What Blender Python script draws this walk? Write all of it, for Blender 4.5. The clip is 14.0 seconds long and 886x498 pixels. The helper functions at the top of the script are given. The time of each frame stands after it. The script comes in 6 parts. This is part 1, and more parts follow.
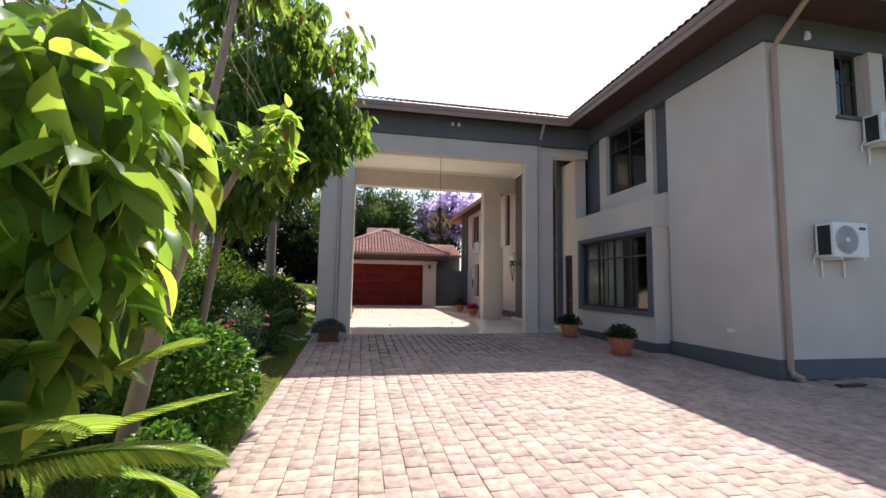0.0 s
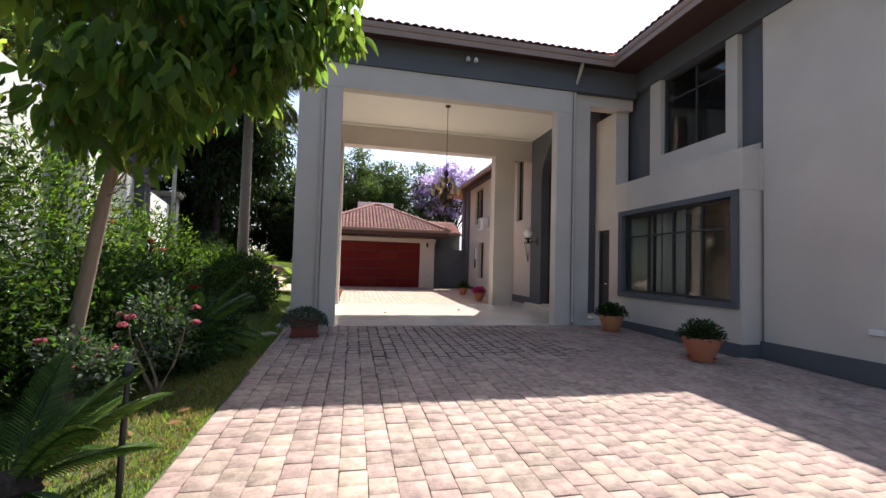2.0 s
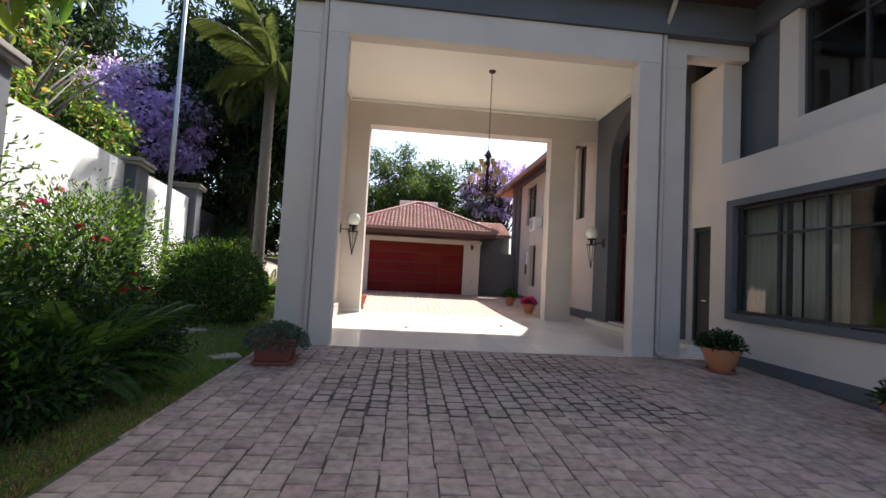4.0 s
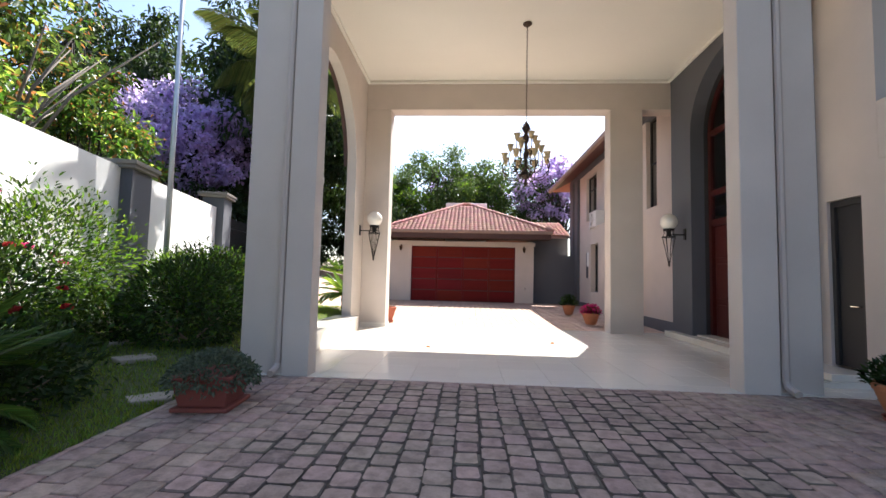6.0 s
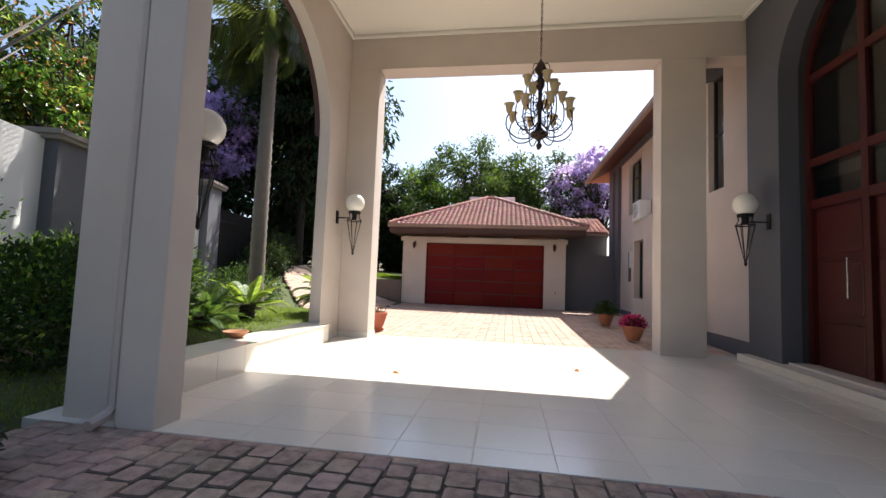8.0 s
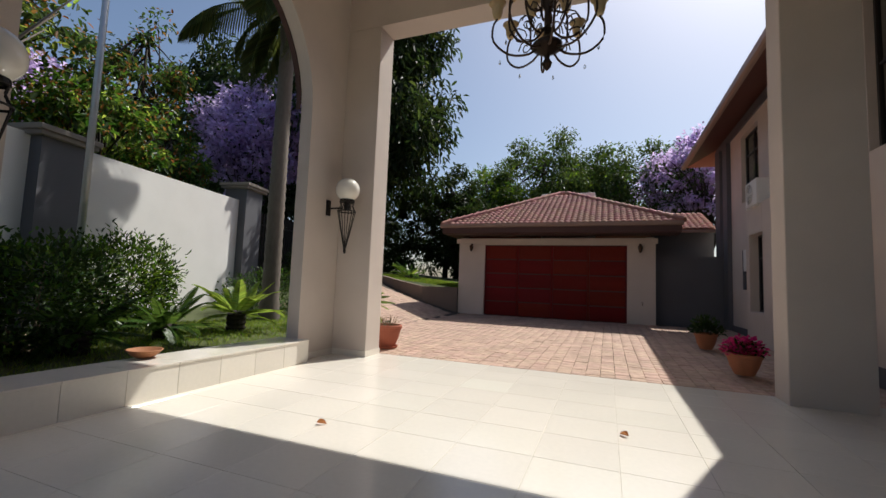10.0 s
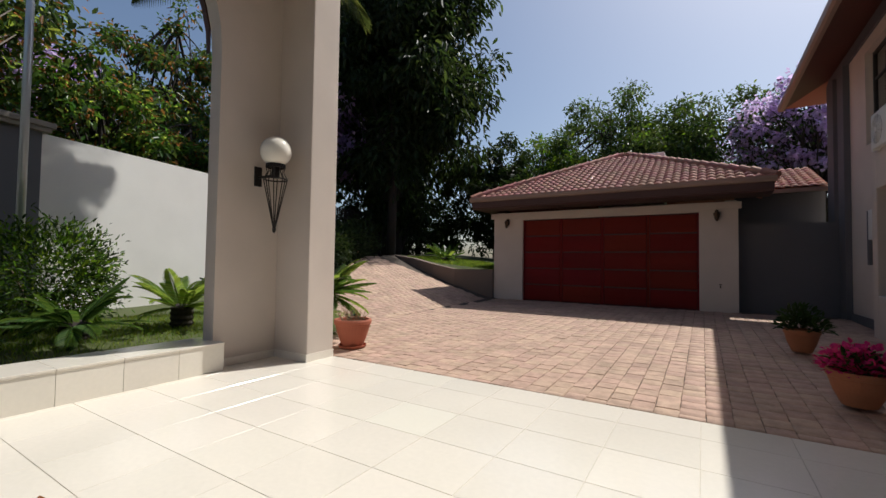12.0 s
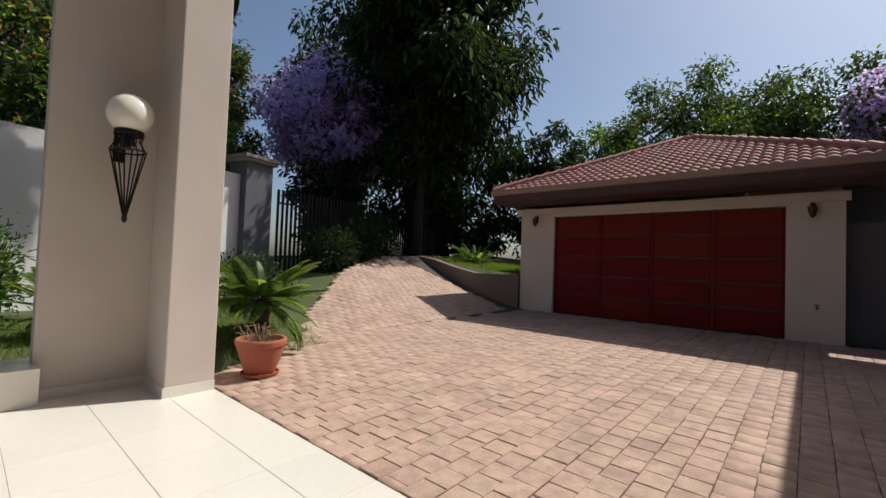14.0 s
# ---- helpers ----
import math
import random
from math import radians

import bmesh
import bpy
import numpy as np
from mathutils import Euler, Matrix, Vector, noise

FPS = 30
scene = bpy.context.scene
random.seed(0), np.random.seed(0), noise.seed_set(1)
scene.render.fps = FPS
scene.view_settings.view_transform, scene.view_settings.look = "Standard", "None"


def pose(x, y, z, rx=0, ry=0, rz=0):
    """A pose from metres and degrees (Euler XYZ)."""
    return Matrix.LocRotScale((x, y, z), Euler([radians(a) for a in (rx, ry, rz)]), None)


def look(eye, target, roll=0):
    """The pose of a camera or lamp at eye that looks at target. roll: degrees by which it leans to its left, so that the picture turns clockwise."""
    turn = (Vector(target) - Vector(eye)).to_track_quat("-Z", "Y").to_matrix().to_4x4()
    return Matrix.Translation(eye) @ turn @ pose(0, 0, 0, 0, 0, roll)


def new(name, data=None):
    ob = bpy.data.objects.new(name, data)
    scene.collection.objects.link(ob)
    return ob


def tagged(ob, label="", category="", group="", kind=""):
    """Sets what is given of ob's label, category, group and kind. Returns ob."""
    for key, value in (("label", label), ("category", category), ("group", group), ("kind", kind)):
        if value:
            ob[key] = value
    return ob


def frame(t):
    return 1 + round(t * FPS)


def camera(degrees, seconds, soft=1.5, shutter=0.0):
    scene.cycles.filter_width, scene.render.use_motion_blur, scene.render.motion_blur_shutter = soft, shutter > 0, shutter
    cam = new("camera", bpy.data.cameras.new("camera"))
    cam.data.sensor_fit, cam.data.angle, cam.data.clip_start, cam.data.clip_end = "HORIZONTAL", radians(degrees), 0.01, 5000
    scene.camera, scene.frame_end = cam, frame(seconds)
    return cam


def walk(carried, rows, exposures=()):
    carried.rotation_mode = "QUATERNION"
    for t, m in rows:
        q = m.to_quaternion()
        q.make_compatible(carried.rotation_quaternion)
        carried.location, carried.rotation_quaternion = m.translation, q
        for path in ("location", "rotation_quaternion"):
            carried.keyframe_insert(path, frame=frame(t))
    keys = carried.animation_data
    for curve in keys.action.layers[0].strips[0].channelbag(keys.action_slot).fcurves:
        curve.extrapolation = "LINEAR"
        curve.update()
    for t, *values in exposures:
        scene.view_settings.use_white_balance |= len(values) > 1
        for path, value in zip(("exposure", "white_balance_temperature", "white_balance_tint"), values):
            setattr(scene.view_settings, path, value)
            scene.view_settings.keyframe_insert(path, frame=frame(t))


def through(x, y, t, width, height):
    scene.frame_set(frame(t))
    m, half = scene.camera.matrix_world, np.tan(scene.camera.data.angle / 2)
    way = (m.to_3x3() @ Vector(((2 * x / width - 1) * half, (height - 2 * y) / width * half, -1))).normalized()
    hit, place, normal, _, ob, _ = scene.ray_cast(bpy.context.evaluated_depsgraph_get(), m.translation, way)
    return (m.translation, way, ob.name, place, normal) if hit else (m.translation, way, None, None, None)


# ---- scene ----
cam = camera(92.9, 14.0)
PATH = [
    (0, (0.413, 0.304, 1.439), (0.788, 2.261, 1.613), 0.9),
    (0.5, (0.45, 0.968, 1.454), (0.842, 2.92, 1.643), 0.7),
    (1, (0.359, 1.612, 1.442), (0.773, 3.562, 1.609), 1.1),
    (1.5, (0.394, 2.352, 1.377), (0.815, 4.305, 1.479), 1.5),
    (2, (0.483, 3.065, 1.388), (0.9, 5.019, 1.474), 1.6),
    (2.5, (0.628, 3.678, 1.363), (1.015, 5.637, 1.463), 1.4),
    (3, (0.819, 4.244, 1.394), (1.136, 6.216, 1.495), 1.2),
    (3.2, (0.941, 4.535, 1.405), (1.229, 6.512, 1.498), 1.8),
    (5.5, (1.959, 7.047, 1.317), (1.903, 9.042, 1.442), 1.8),
    (6, (2.161, 7.557, 1.329), (2.038, 9.549, 1.458), 1.4),
    (6.5, (2.349, 8.12, 1.34), (2.179, 10.108, 1.474), 1.3),
    (7, (2.523, 8.718, 1.303), (2.329, 10.703, 1.452), 0.9),
    (7.5, (2.697, 9.288, 1.301), (2.461, 11.268, 1.456), 1.5),
    (8, (2.848, 9.911, 1.298), (2.547, 11.884, 1.432), 2.2),
    (10.5, (4.01, 12.82, 1.257), (3.159, 14.623, 1.41), 2.3),
    (11, (4.244, 13.38, 1.286), (3.277, 15.127, 1.406), 2.4),
    (11.5, (4.374, 13.978, 1.315), (3.344, 15.69, 1.399), 1.5),
    (12, (4.463, 14.591, 1.325), (3.413, 16.292, 1.391), 0.8),
    (12.5, (4.514, 15.196, 1.37), (3.431, 16.876, 1.43), 1.0),
    (13, (4.531, 15.806, 1.387), (3.38, 17.44, 1.467), 1.3),
    (13.5, (4.635, 16.429, 1.407), (3.404, 18.003, 1.489), 1.6),
    (14, (4.732, 17.028, 1.413), (3.42, 18.536, 1.476), 2.1),
]
EXPOSURES = [(0.0, 0.96, 6200, 10), (3.0, 0.9, 6200, 10), (5.5, 1.55, 6100, 10), (6.5, 1.46, 6100, 10), (8.0, 1.06, 6250, 10), (10.5, -0.12, 6250, 9), (14.0, -0.16, 6200, 9)]
walk(cam, [(t, look(eye, target, roll)) for t, eye, target, roll in PATH], EXPOSURES)

# sun: high in front of the walk and a little to its right
SUN_TO = Vector((0.295, 0.674, 1.0)).normalized()
world = bpy.data.worlds.new("sky")
scene.world = world
world.use_nodes = True
wn = world.node_tree
sky = wn.nodes.new("ShaderNodeTexSky")
sky.sky_type = "NISHITA"
sky.sun_disc = False
sky.sun_elevation = math.asin(SUN_TO.z)
sky.sun_rotation = math.atan2(SUN_TO.x, SUN_TO.y)
sky.air_density, sky.dust_density, sky.ozone_density = 1.0, 2.2, 1.0
wn.nodes["Background"].inputs["Strength"].default_value = 0.115
wn.links.new(sky.outputs["Color"], wn.nodes["Background"].inputs["Color"])
sun = new("sun", bpy.data.lights.new("sun", "SUN"))
sun.data.energy, sun.data.angle, sun.data.color = 5.0, radians(0.5), (1.0, 0.95, 0.87)
sun.matrix_world = look(SUN_TO * 60, (0, 0, 0))

RNG = np.random.default_rng(7)


# ---- materials ----
def mat(name, colour, rough=0.7, scale=6.0, vary=0.12, bump=0.15, fine=60.0, metal=0.0, stain=0.15, random=0.0, spec=0.5, island=0.0, stretch=(1, 1, 1), mid=None):
    """A surface with grain and stains at two scales; random varies it from object to object, island from piece to piece of one mesh."""
    m = bpy.data.materials.new(name)
    m.use_nodes = True
    t = m.node_tree
    n, l = t.nodes, t.links
    b = n["Principled BSDF"]
    b.inputs["Roughness"].default_value, b.inputs["Metallic"].default_value = rough, metal
    b.inputs["Specular IOR Level"].default_value = spec
    co = n.new("ShaderNodeTexCoord")
    mp = n.new("ShaderNodeMapping")
    mp.inputs["Scale"].default_value = stretch
    geo = n.new("ShaderNodeNewGeometry")
    l.new(geo.outputs["Position"], mp.inputs["Vector"])
    big = n.new("ShaderNodeTexNoise")
    big.inputs["Scale"].default_value, big.inputs["Detail"].default_value = scale * 0.18, 5
    small = n.new("ShaderNodeTexNoise")
    small.inputs["Scale"].default_value, small.inputs["Detail"].default_value = fine, 4
    for x in (big, small):
        l.new(mp.outputs["Vector"], x.inputs["Vector"])
    hsv = n.new("ShaderNodeHueSaturation")
    hsv.inputs["Color"].default_value = (*colour, 1)
    val = n.new("ShaderNodeMath")
    val.operation = "MULTIPLY_ADD"
    val.inputs[1].default_value, val.inputs[2].default_value = vary * 2, 1 - vary
    l.new(small.outputs["Fac"], val.inputs[0])
    last = val.outputs[0]
    st = n.new("ShaderNodeMath")
    st.operation = "MULTIPLY_ADD"
    st.inputs[1].default_value, st.inputs[2].default_value = stain * 2, -stain
    l.new(big.outputs["Fac"], st.inputs[0])
    add = n.new("ShaderNodeMath")
    l.new(last, add.inputs[0]), l.new(st.outputs[0], add.inputs[1])
    last = add.outputs[0]
    if mid:
        mn = n.new("ShaderNodeTexNoise")
        mn.inputs["Scale"].default_value, mn.inputs["Detail"].default_value = mid[0], 3
        l.new(mp.outputs["Vector"], mn.inputs["Vector"])
        ramp = n.new("ShaderNodeMapRange")
        ramp.inputs["From Min"].default_value, ramp.inputs["From Max"].default_value = 0.36, 0.60
        ramp.inputs["To Min"].default_value, ramp.inputs["To Max"].default_value = -mid[1], mid[1] * 0.35
        l.new(mn.outputs["Fac"], ramp.inputs["Value"])
        a3 = n.new("ShaderNodeMath")
        l.new(last, a3.inputs[0]), l.new(ramp.outputs["Result"], a3.inputs[1])
        last = a3.outputs[0]
    for amount, source in ((random, "o"), (island, "i")):
        if amount:
            if source == "o":
                r = n.new("ShaderNodeObjectInfo").outputs["Random"]
            else:
                r = geo.outputs["Random Per Island"]
            k = n.new("ShaderNodeMath")
            k.operation = "MULTIPLY_ADD"
            k.inputs[1].default_value, k.inputs[2].default_value = amount * 2, -amount
            l.new(r, k.inputs[0])
            a2 = n.new("ShaderNodeMath")
            l.new(last, a2.inputs[0]), l.new(k.outputs[0], a2.inputs[1])
            last = a2.outputs[0]
            h = n.new("ShaderNodeMath")
            h.operation = "MULTIPLY_ADD"
            h.inputs[1].default_value, h.inputs[2].default_value = 0.26 * amount, 0.5 - 0.13 * amount
            sh = n.new("ShaderNodeMath")
            sh.operation = "FRACT"
            mul = n.new("ShaderNodeMath")
            mul.operation = "MULTIPLY"
            mul.inputs[1].default_value = 7.31
            l.new(r, mul.inputs[0]), l.new(mul.outputs[0], sh.inputs[0]), l.new(sh.outputs[0], h.inputs[0])
            l.new(h.outputs[0], hsv.inputs["Hue"])
    l.new(last, hsv.inputs["Value"])
    l.new(hsv.outputs["Color"], b.inputs["Base Color"])
    if bump:
        bp = n.new("ShaderNodeBump")
        bp.inputs["Strength"].default_value, bp.inputs["Distance"].default_value = bump, 0.01
        l.new(small.outputs["Fac"], bp.inputs["Height"])
        l.new(bp.outputs["Normal"], b.inputs["Normal"])
    return m


def leaf_mat(name, colour, through, vary=0.35, hue=0.05, gloss=0.35, share=0.45):
    """A leaf: a glossy face and light that comes through it; each leaf has its own shade."""
    m = bpy.data.materials.new(name)
    m.use_nodes = True
    n, l = m.node_tree.nodes, m.node_tree.links
    b = n["Principled BSDF"]
    b.inputs["Roughness"].default_value = gloss
    b.inputs["Specular IOR Level"].default_value = 0.2
    geo = n.new("ShaderNodeNewGeometry")
    tr = n.new("ShaderNodeBsdfTranslucent")
    mix = n.new("ShaderNodeMixShader")
    mix.inputs[0].default_value = share
    r = geo.outputs["Random Per Island"]
    k = n.new("ShaderNodeMath")
    k.operation = "MULTIPLY_ADD"
    k.inputs[1].default_value, k.inputs[2].default_value = vary * 2, 1 - vary
    l.new(r, k.inputs[0])
    f = n.new("ShaderNodeMath")
    f.operation = "MULTIPLY"
    f.inputs[1].default_value = 13.7
    g = n.new("ShaderNodeMath")
    g.operation = "FRACT"
    h = n.new("ShaderNodeMath")
    h.operation = "MULTIPLY_ADD"
    h.inputs[1].default_value, h.inputs[2].default_value = -hue, 0.5 + hue * 0.35
    l.new(r, f.inputs[0]), l.new(f.outputs[0], g.inputs[0]), l.new(g.outputs[0], h.inputs[0])
    for c, sock in ((colour, b.inputs["Base Color"]), (through, tr.inputs["Color"])):
        s = n.new("ShaderNodeHueSaturation")
        s.inputs["Color"].default_value = (*c, 1)
        l.new(k.outputs[0], s.inputs["Value"]), l.new(h.outputs[0], s.inputs["Hue"])
        l.new(s.outputs["Color"], sock)
    l.new(b.outputs[0], mix.inputs[1]), l.new(tr.outputs[0], mix.inputs[2])
    l.new(mix.outputs[0], n["Material Output"].inputs["Surface"])
    return m


def glass_mat(name, tint=(0.03, 0.035, 0.035), rough=0.02):
    m = bpy.data.materials.new(name)
    m.use_nodes = True
    b = m.node_tree.nodes["Principled BSDF"]
    b.inputs["Base Color"].default_value = (0.8, 0.85, 0.85, 1)
    b.inputs["Transmission Weight"].default_value, b.inputs["Roughness"].default_value, b.inputs["IOR"].default_value = 1.0, rough, 1.45
    return m


WALL = mat("beige_plaster", (0.60, 0.52, 0.455), 0.85, 5, 0.05, 0.12, 90, stain=0.16)
GREY = mat("grey_paint", (0.105, 0.105, 0.115), 0.75, 5, 0.06, 0.1, 80, stain=0.15)
CEIL = mat("ceiling_paint", (0.82, 0.775, 0.68), 0.8, 4, 0.03, 0.03, 60, stain=0.05)
WHITE = mat("white_paint", (0.74, 0.72, 0.68), 0.7, 5, 0.05, 0.08, 60, stain=0.12)
TILE = mat("cream_porcelain", (0.78, 0.725, 0.635), 0.16, 4, 0.05, 0.015, 25, stain=0.08, random=0.03)
GROUT = mat("grout", (0.64, 0.59, 0.51), 0.9, 8, 0.1, 0.1, 90)
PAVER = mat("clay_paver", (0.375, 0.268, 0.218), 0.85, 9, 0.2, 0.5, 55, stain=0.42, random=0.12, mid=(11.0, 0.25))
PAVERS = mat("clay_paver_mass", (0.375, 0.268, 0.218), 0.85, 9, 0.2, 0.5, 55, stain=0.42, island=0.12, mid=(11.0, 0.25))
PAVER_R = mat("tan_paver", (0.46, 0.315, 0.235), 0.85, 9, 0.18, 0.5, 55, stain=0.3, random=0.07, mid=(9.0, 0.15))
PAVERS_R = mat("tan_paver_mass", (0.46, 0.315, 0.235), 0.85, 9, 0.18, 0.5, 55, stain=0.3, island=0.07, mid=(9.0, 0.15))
SAND = mat("joint_sand", (0.085, 0.065, 0.05), 0.95, 8, 0.25, 0.4, 70)
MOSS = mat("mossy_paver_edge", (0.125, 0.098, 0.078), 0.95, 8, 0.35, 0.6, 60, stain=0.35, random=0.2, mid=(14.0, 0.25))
SOIL = mat("soil", (0.06, 0.045, 0.03), 0.95, 3, 0.4, 0.8, 30, stain=0.4)
TURF = mat("turf_ground", (0.07, 0.085, 0.025), 0.95, 3, 0.4, 0.8, 25, stain=0.4)
ROOF = mat("terracotta_tile", (0.46, 0.20, 0.145), 0.75, 5, 0.14, 0.3, 50, stain=0.2, random=0.15)
ROOFS = mat("terracotta_tile_mass", (0.46, 0.20, 0.145), 0.75, 5, 0.14, 0.3, 50, stain=0.2, island=0.15)
BROWN = mat("brown_gutter", (0.30, 0.20, 0.155), 0.5, 5, 0.06, 0.05, 60, stain=0.12)
PIPE = mat("downpipe_paint", (0.40, 0.265, 0.205), 0.55, 5, 0.06, 0.05, 60, stain=0.15)
PIPEL = mat("pale_downpipe_paint", (0.52, 0.435, 0.38), 0.6, 5, 0.06, 0.05, 60, stain=0.15)
# front door reveal: shade of the deep recess, put into the base colour
REVEAL_SHADE = mat("shaded_reveal", (0.04, 0.038, 0.038), 0.7, 5, 0.06, 0.1, 80, stain=0.1)
SOFFIT = mat("dark_red_soffit", (0.075, 0.035, 0.028), 0.7, 5, 0.08, 0.05, 60)
WOOD = mat("mahogany", (0.15, 0.009, 0.007), 0.5, 3, 0.3, 0.12, 28, spec=0.12, stain=0.35, random=0.06, stretch=(0.5, 1, 6))
WOODD = mat("dark_mahogany", (0.06, 0.007, 0.005), 0.45, 3, 0.3, 0.1, 28, stain=0.2, stretch=(1, 6, 0.5))
FRAME = mat("bronze_frame", (0.035, 0.032, 0.03), 0.45, 5, 0.05, 0.02, 60)
IRON = mat("black_iron", (0.022, 0.018, 0.016), 0.5, 6, 0.2, 0.2, 90, metal=0.6)
BRONZE = mat("aged_bronze", (0.06, 0.035, 0.022), 0.45, 6, 0.3, 0.2, 90, metal=0.6)
TERRA = mat("terracotta_pot", (0.42, 0.155, 0.075), 0.75, 6, 0.12, 0.2, 60, stain=0.22, random=0.1)
ACWHITE = mat("ac_casing", (0.76, 0.75, 0.72), 0.4, 4, 0.03, 0.02, 40, stain=0.06)
DARKPL = mat("dark_plastic", (0.02, 0.02, 0.022), 0.5, 5, 0.1, 0.05, 60)
STEEL = mat("galvanised_pole", (0.55, 0.56, 0.57), 0.35, 5, 0.06, 0.03, 60, metal=0.5)
CHROME = mat("brushed_steel", (0.7, 0.68, 0.64), 0.25, 5, 0.03, 0.0, 60, metal=1.0)
BARK = mat("bark", (0.26, 0.19, 0.135), 0.9, 4, 0.3, 0.9, 22, stain=0.3, stretch=(1, 1, 0.35))
BARKD = mat("dark_bark", (0.028, 0.021, 0.016), 0.9, 4, 0.3, 0.9, 18, stain=0.3, stretch=(1, 1, 0.35))
BARKG = mat("grey_bark", (0.16, 0.135, 0.11), 0.9, 4, 0.3, 0.7, 18, stain=0.35, stretch=(1, 1, 0.3))
GLASS = glass_mat("window_glass")
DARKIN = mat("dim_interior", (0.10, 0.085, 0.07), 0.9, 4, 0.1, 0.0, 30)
CURTAIN = mat("curtain_cloth", (0.62, 0.53, 0.38), 0.9, 4, 0.1, 0.1, 60)
STONE = mat("stepping_stone", (0.34, 0.29, 0.23), 0.9, 4, 0.2, 0.5, 30, stain=0.3)
AMBER = mat("amber_glass", (0.62, 0.44, 0.22), 0.25, 6, 0.2, 0.02, 40)
OPAL = mat("opal_globe", (0.80, 0.75, 0.66), 0.12, 4, 0.02, 0.0, 30, stain=0.05)

LEAF_A = leaf_mat("broad_leaf", (0.065, 0.125, 0.026), (0.42, 0.60, 0.07), vary=0.45, share=0.5)
LEAF_B = leaf_mat("drooping_leaf", (0.045, 0.090, 0.020), (0.26, 0.40, 0.05), share=0.5)
LEAF_BUSH = leaf_mat("clipped_bush_leaf", (0.050, 0.115, 0.020), (0.15, 0.32, 0.03), gloss=0.28, share=0.3)
LEAF_DARK = leaf_mat("dark_shrub_leaf", (0.020, 0.042, 0.011), (0.06, 0.11, 0.016), gloss=0.5, share=0.3)
LEAF_LIME = leaf_mat("feathery_lime_leaf", (0.05, 0.12, 0.013), (0.17, 0.31, 0.02), gloss=0.55)
LEAF_FAR = leaf_mat("distant_leaf", (0.040, 0.072, 0.024), (0.10, 0.16, 0.03), share=0.35)
LEAF_PINE = leaf_mat("tall_dark_tree_leaf", (0.019, 0.034, 0.012), (0.05, 0.085, 0.018), gloss=0.5, share=0.3)
LEAF_SUN = leaf_mat("sunny_leaf", (0.10, 0.17, 0.03), (0.42, 0.56, 0.08), gloss=0.5, share=0.5)
STRAW = leaf_mat("dry_grass_blade", (0.32, 0.21, 0.10), (0.36, 0.24, 0.10), gloss=0.7)
LEAF_RUST = leaf_mat("rust_leaf", (0.26, 0.12, 0.035), (0.40, 0.20, 0.05), hue=0.03)
JACA = leaf_mat("jacaranda_blossom", (0.47, 0.34, 0.57), (0.78, 0.61, 0.90), vary=0.3, hue=0.03, gloss=0.7, share=0.58)
FROND = leaf_mat("cycad_leaflet", (0.045, 0.095, 0.022), (0.15, 0.27, 0.04), gloss=0.25, share=0.3)
FRONDL = leaf_mat("bright_cycad_leaflet", (0.10, 0.18, 0.04), (0.42, 0.58, 0.08), gloss=0.25, share=0.4)
PALM = leaf_mat("palm_leaflet", (0.048, 0.070, 0.02), (0.15, 0.19, 0.038), gloss=0.4)
GRASS = leaf_mat("grass_blade", (0.10, 0.165, 0.03), (0.30, 0.44, 0.05), hue=0.07, gloss=0.6)
SILVER = leaf_mat("grey_green_leaf", (0.10, 0.125, 0.085), (0.14, 0.18, 0.10), gloss=0.7, share=0.25)
PINK = leaf_mat("pink_petal", (0.62, 0.16, 0.22), (0.70, 0.25, 0.30), vary=0.2, hue=0.02, gloss=0.7)
MAGENTA = leaf_mat("magenta_petal", (0.62, 0.03, 0.16), (0.70, 0.06, 0.22), vary=0.2, hue=0.02, gloss=0.7)
REDP = leaf_mat("red_petal", (0.45, 0.03, 0.03), (0.5, 0.05, 0.05), vary=0.2, hue=0.02, gloss=0.7)


# ---- mesh helpers ----
def part(name, bm, material, parent=None, label="", smooth=False):
    """One bmesh as one mesh object, under a thing or a part."""
    me = bpy.data.meshes.new(name)
    bmesh.ops.recalc_face_normals(bm, faces=bm.faces)
    bm.to_mesh(me)
    bm.free()
    me.materials.append(material)
    if smooth:
        me.polygons.foreach_set("use_smooth", [True] * len(me.polygons))
    ob = new(name, me)
    if parent:
        ob.parent = parent
    if label:
        ob["label"] = label
    return ob


def array_part(name, verts, faces, material, parent=None, label="", smooth=False):
    """The same from arrays of vertices and of faces that all have one number of corners."""
    me = bpy.data.meshes.new(name)
    verts, faces = np.asarray(verts, np.float32), np.asarray(faces, np.int32)
    k = faces.shape[1]
    me.vertices.add(len(verts))
    me.vertices.foreach_set("co", verts.ravel())
    me.loops.add(faces.size)
    me.loops.foreach_set("vertex_index", faces.ravel())
    me.polygons.add(len(faces))
    me.polygons.foreach_set("loop_start", np.arange(0, faces.size, k, dtype=np.int32))
    me.update(calc_edges=True)
    me.materials.append(material)
    if smooth:
        me.polygons.foreach_set("use_smooth", [True] * len(me.polygons))
    ob = new(name, me)
    if parent:
        ob.parent = parent
    if label:
        ob["label"] = label
    return ob


def thing(name, label, category, group="", kind="", at=(0, 0, 0)):
    ob = new(name)
    ob.location = at
    return tagged(ob, label, category, group, kind)


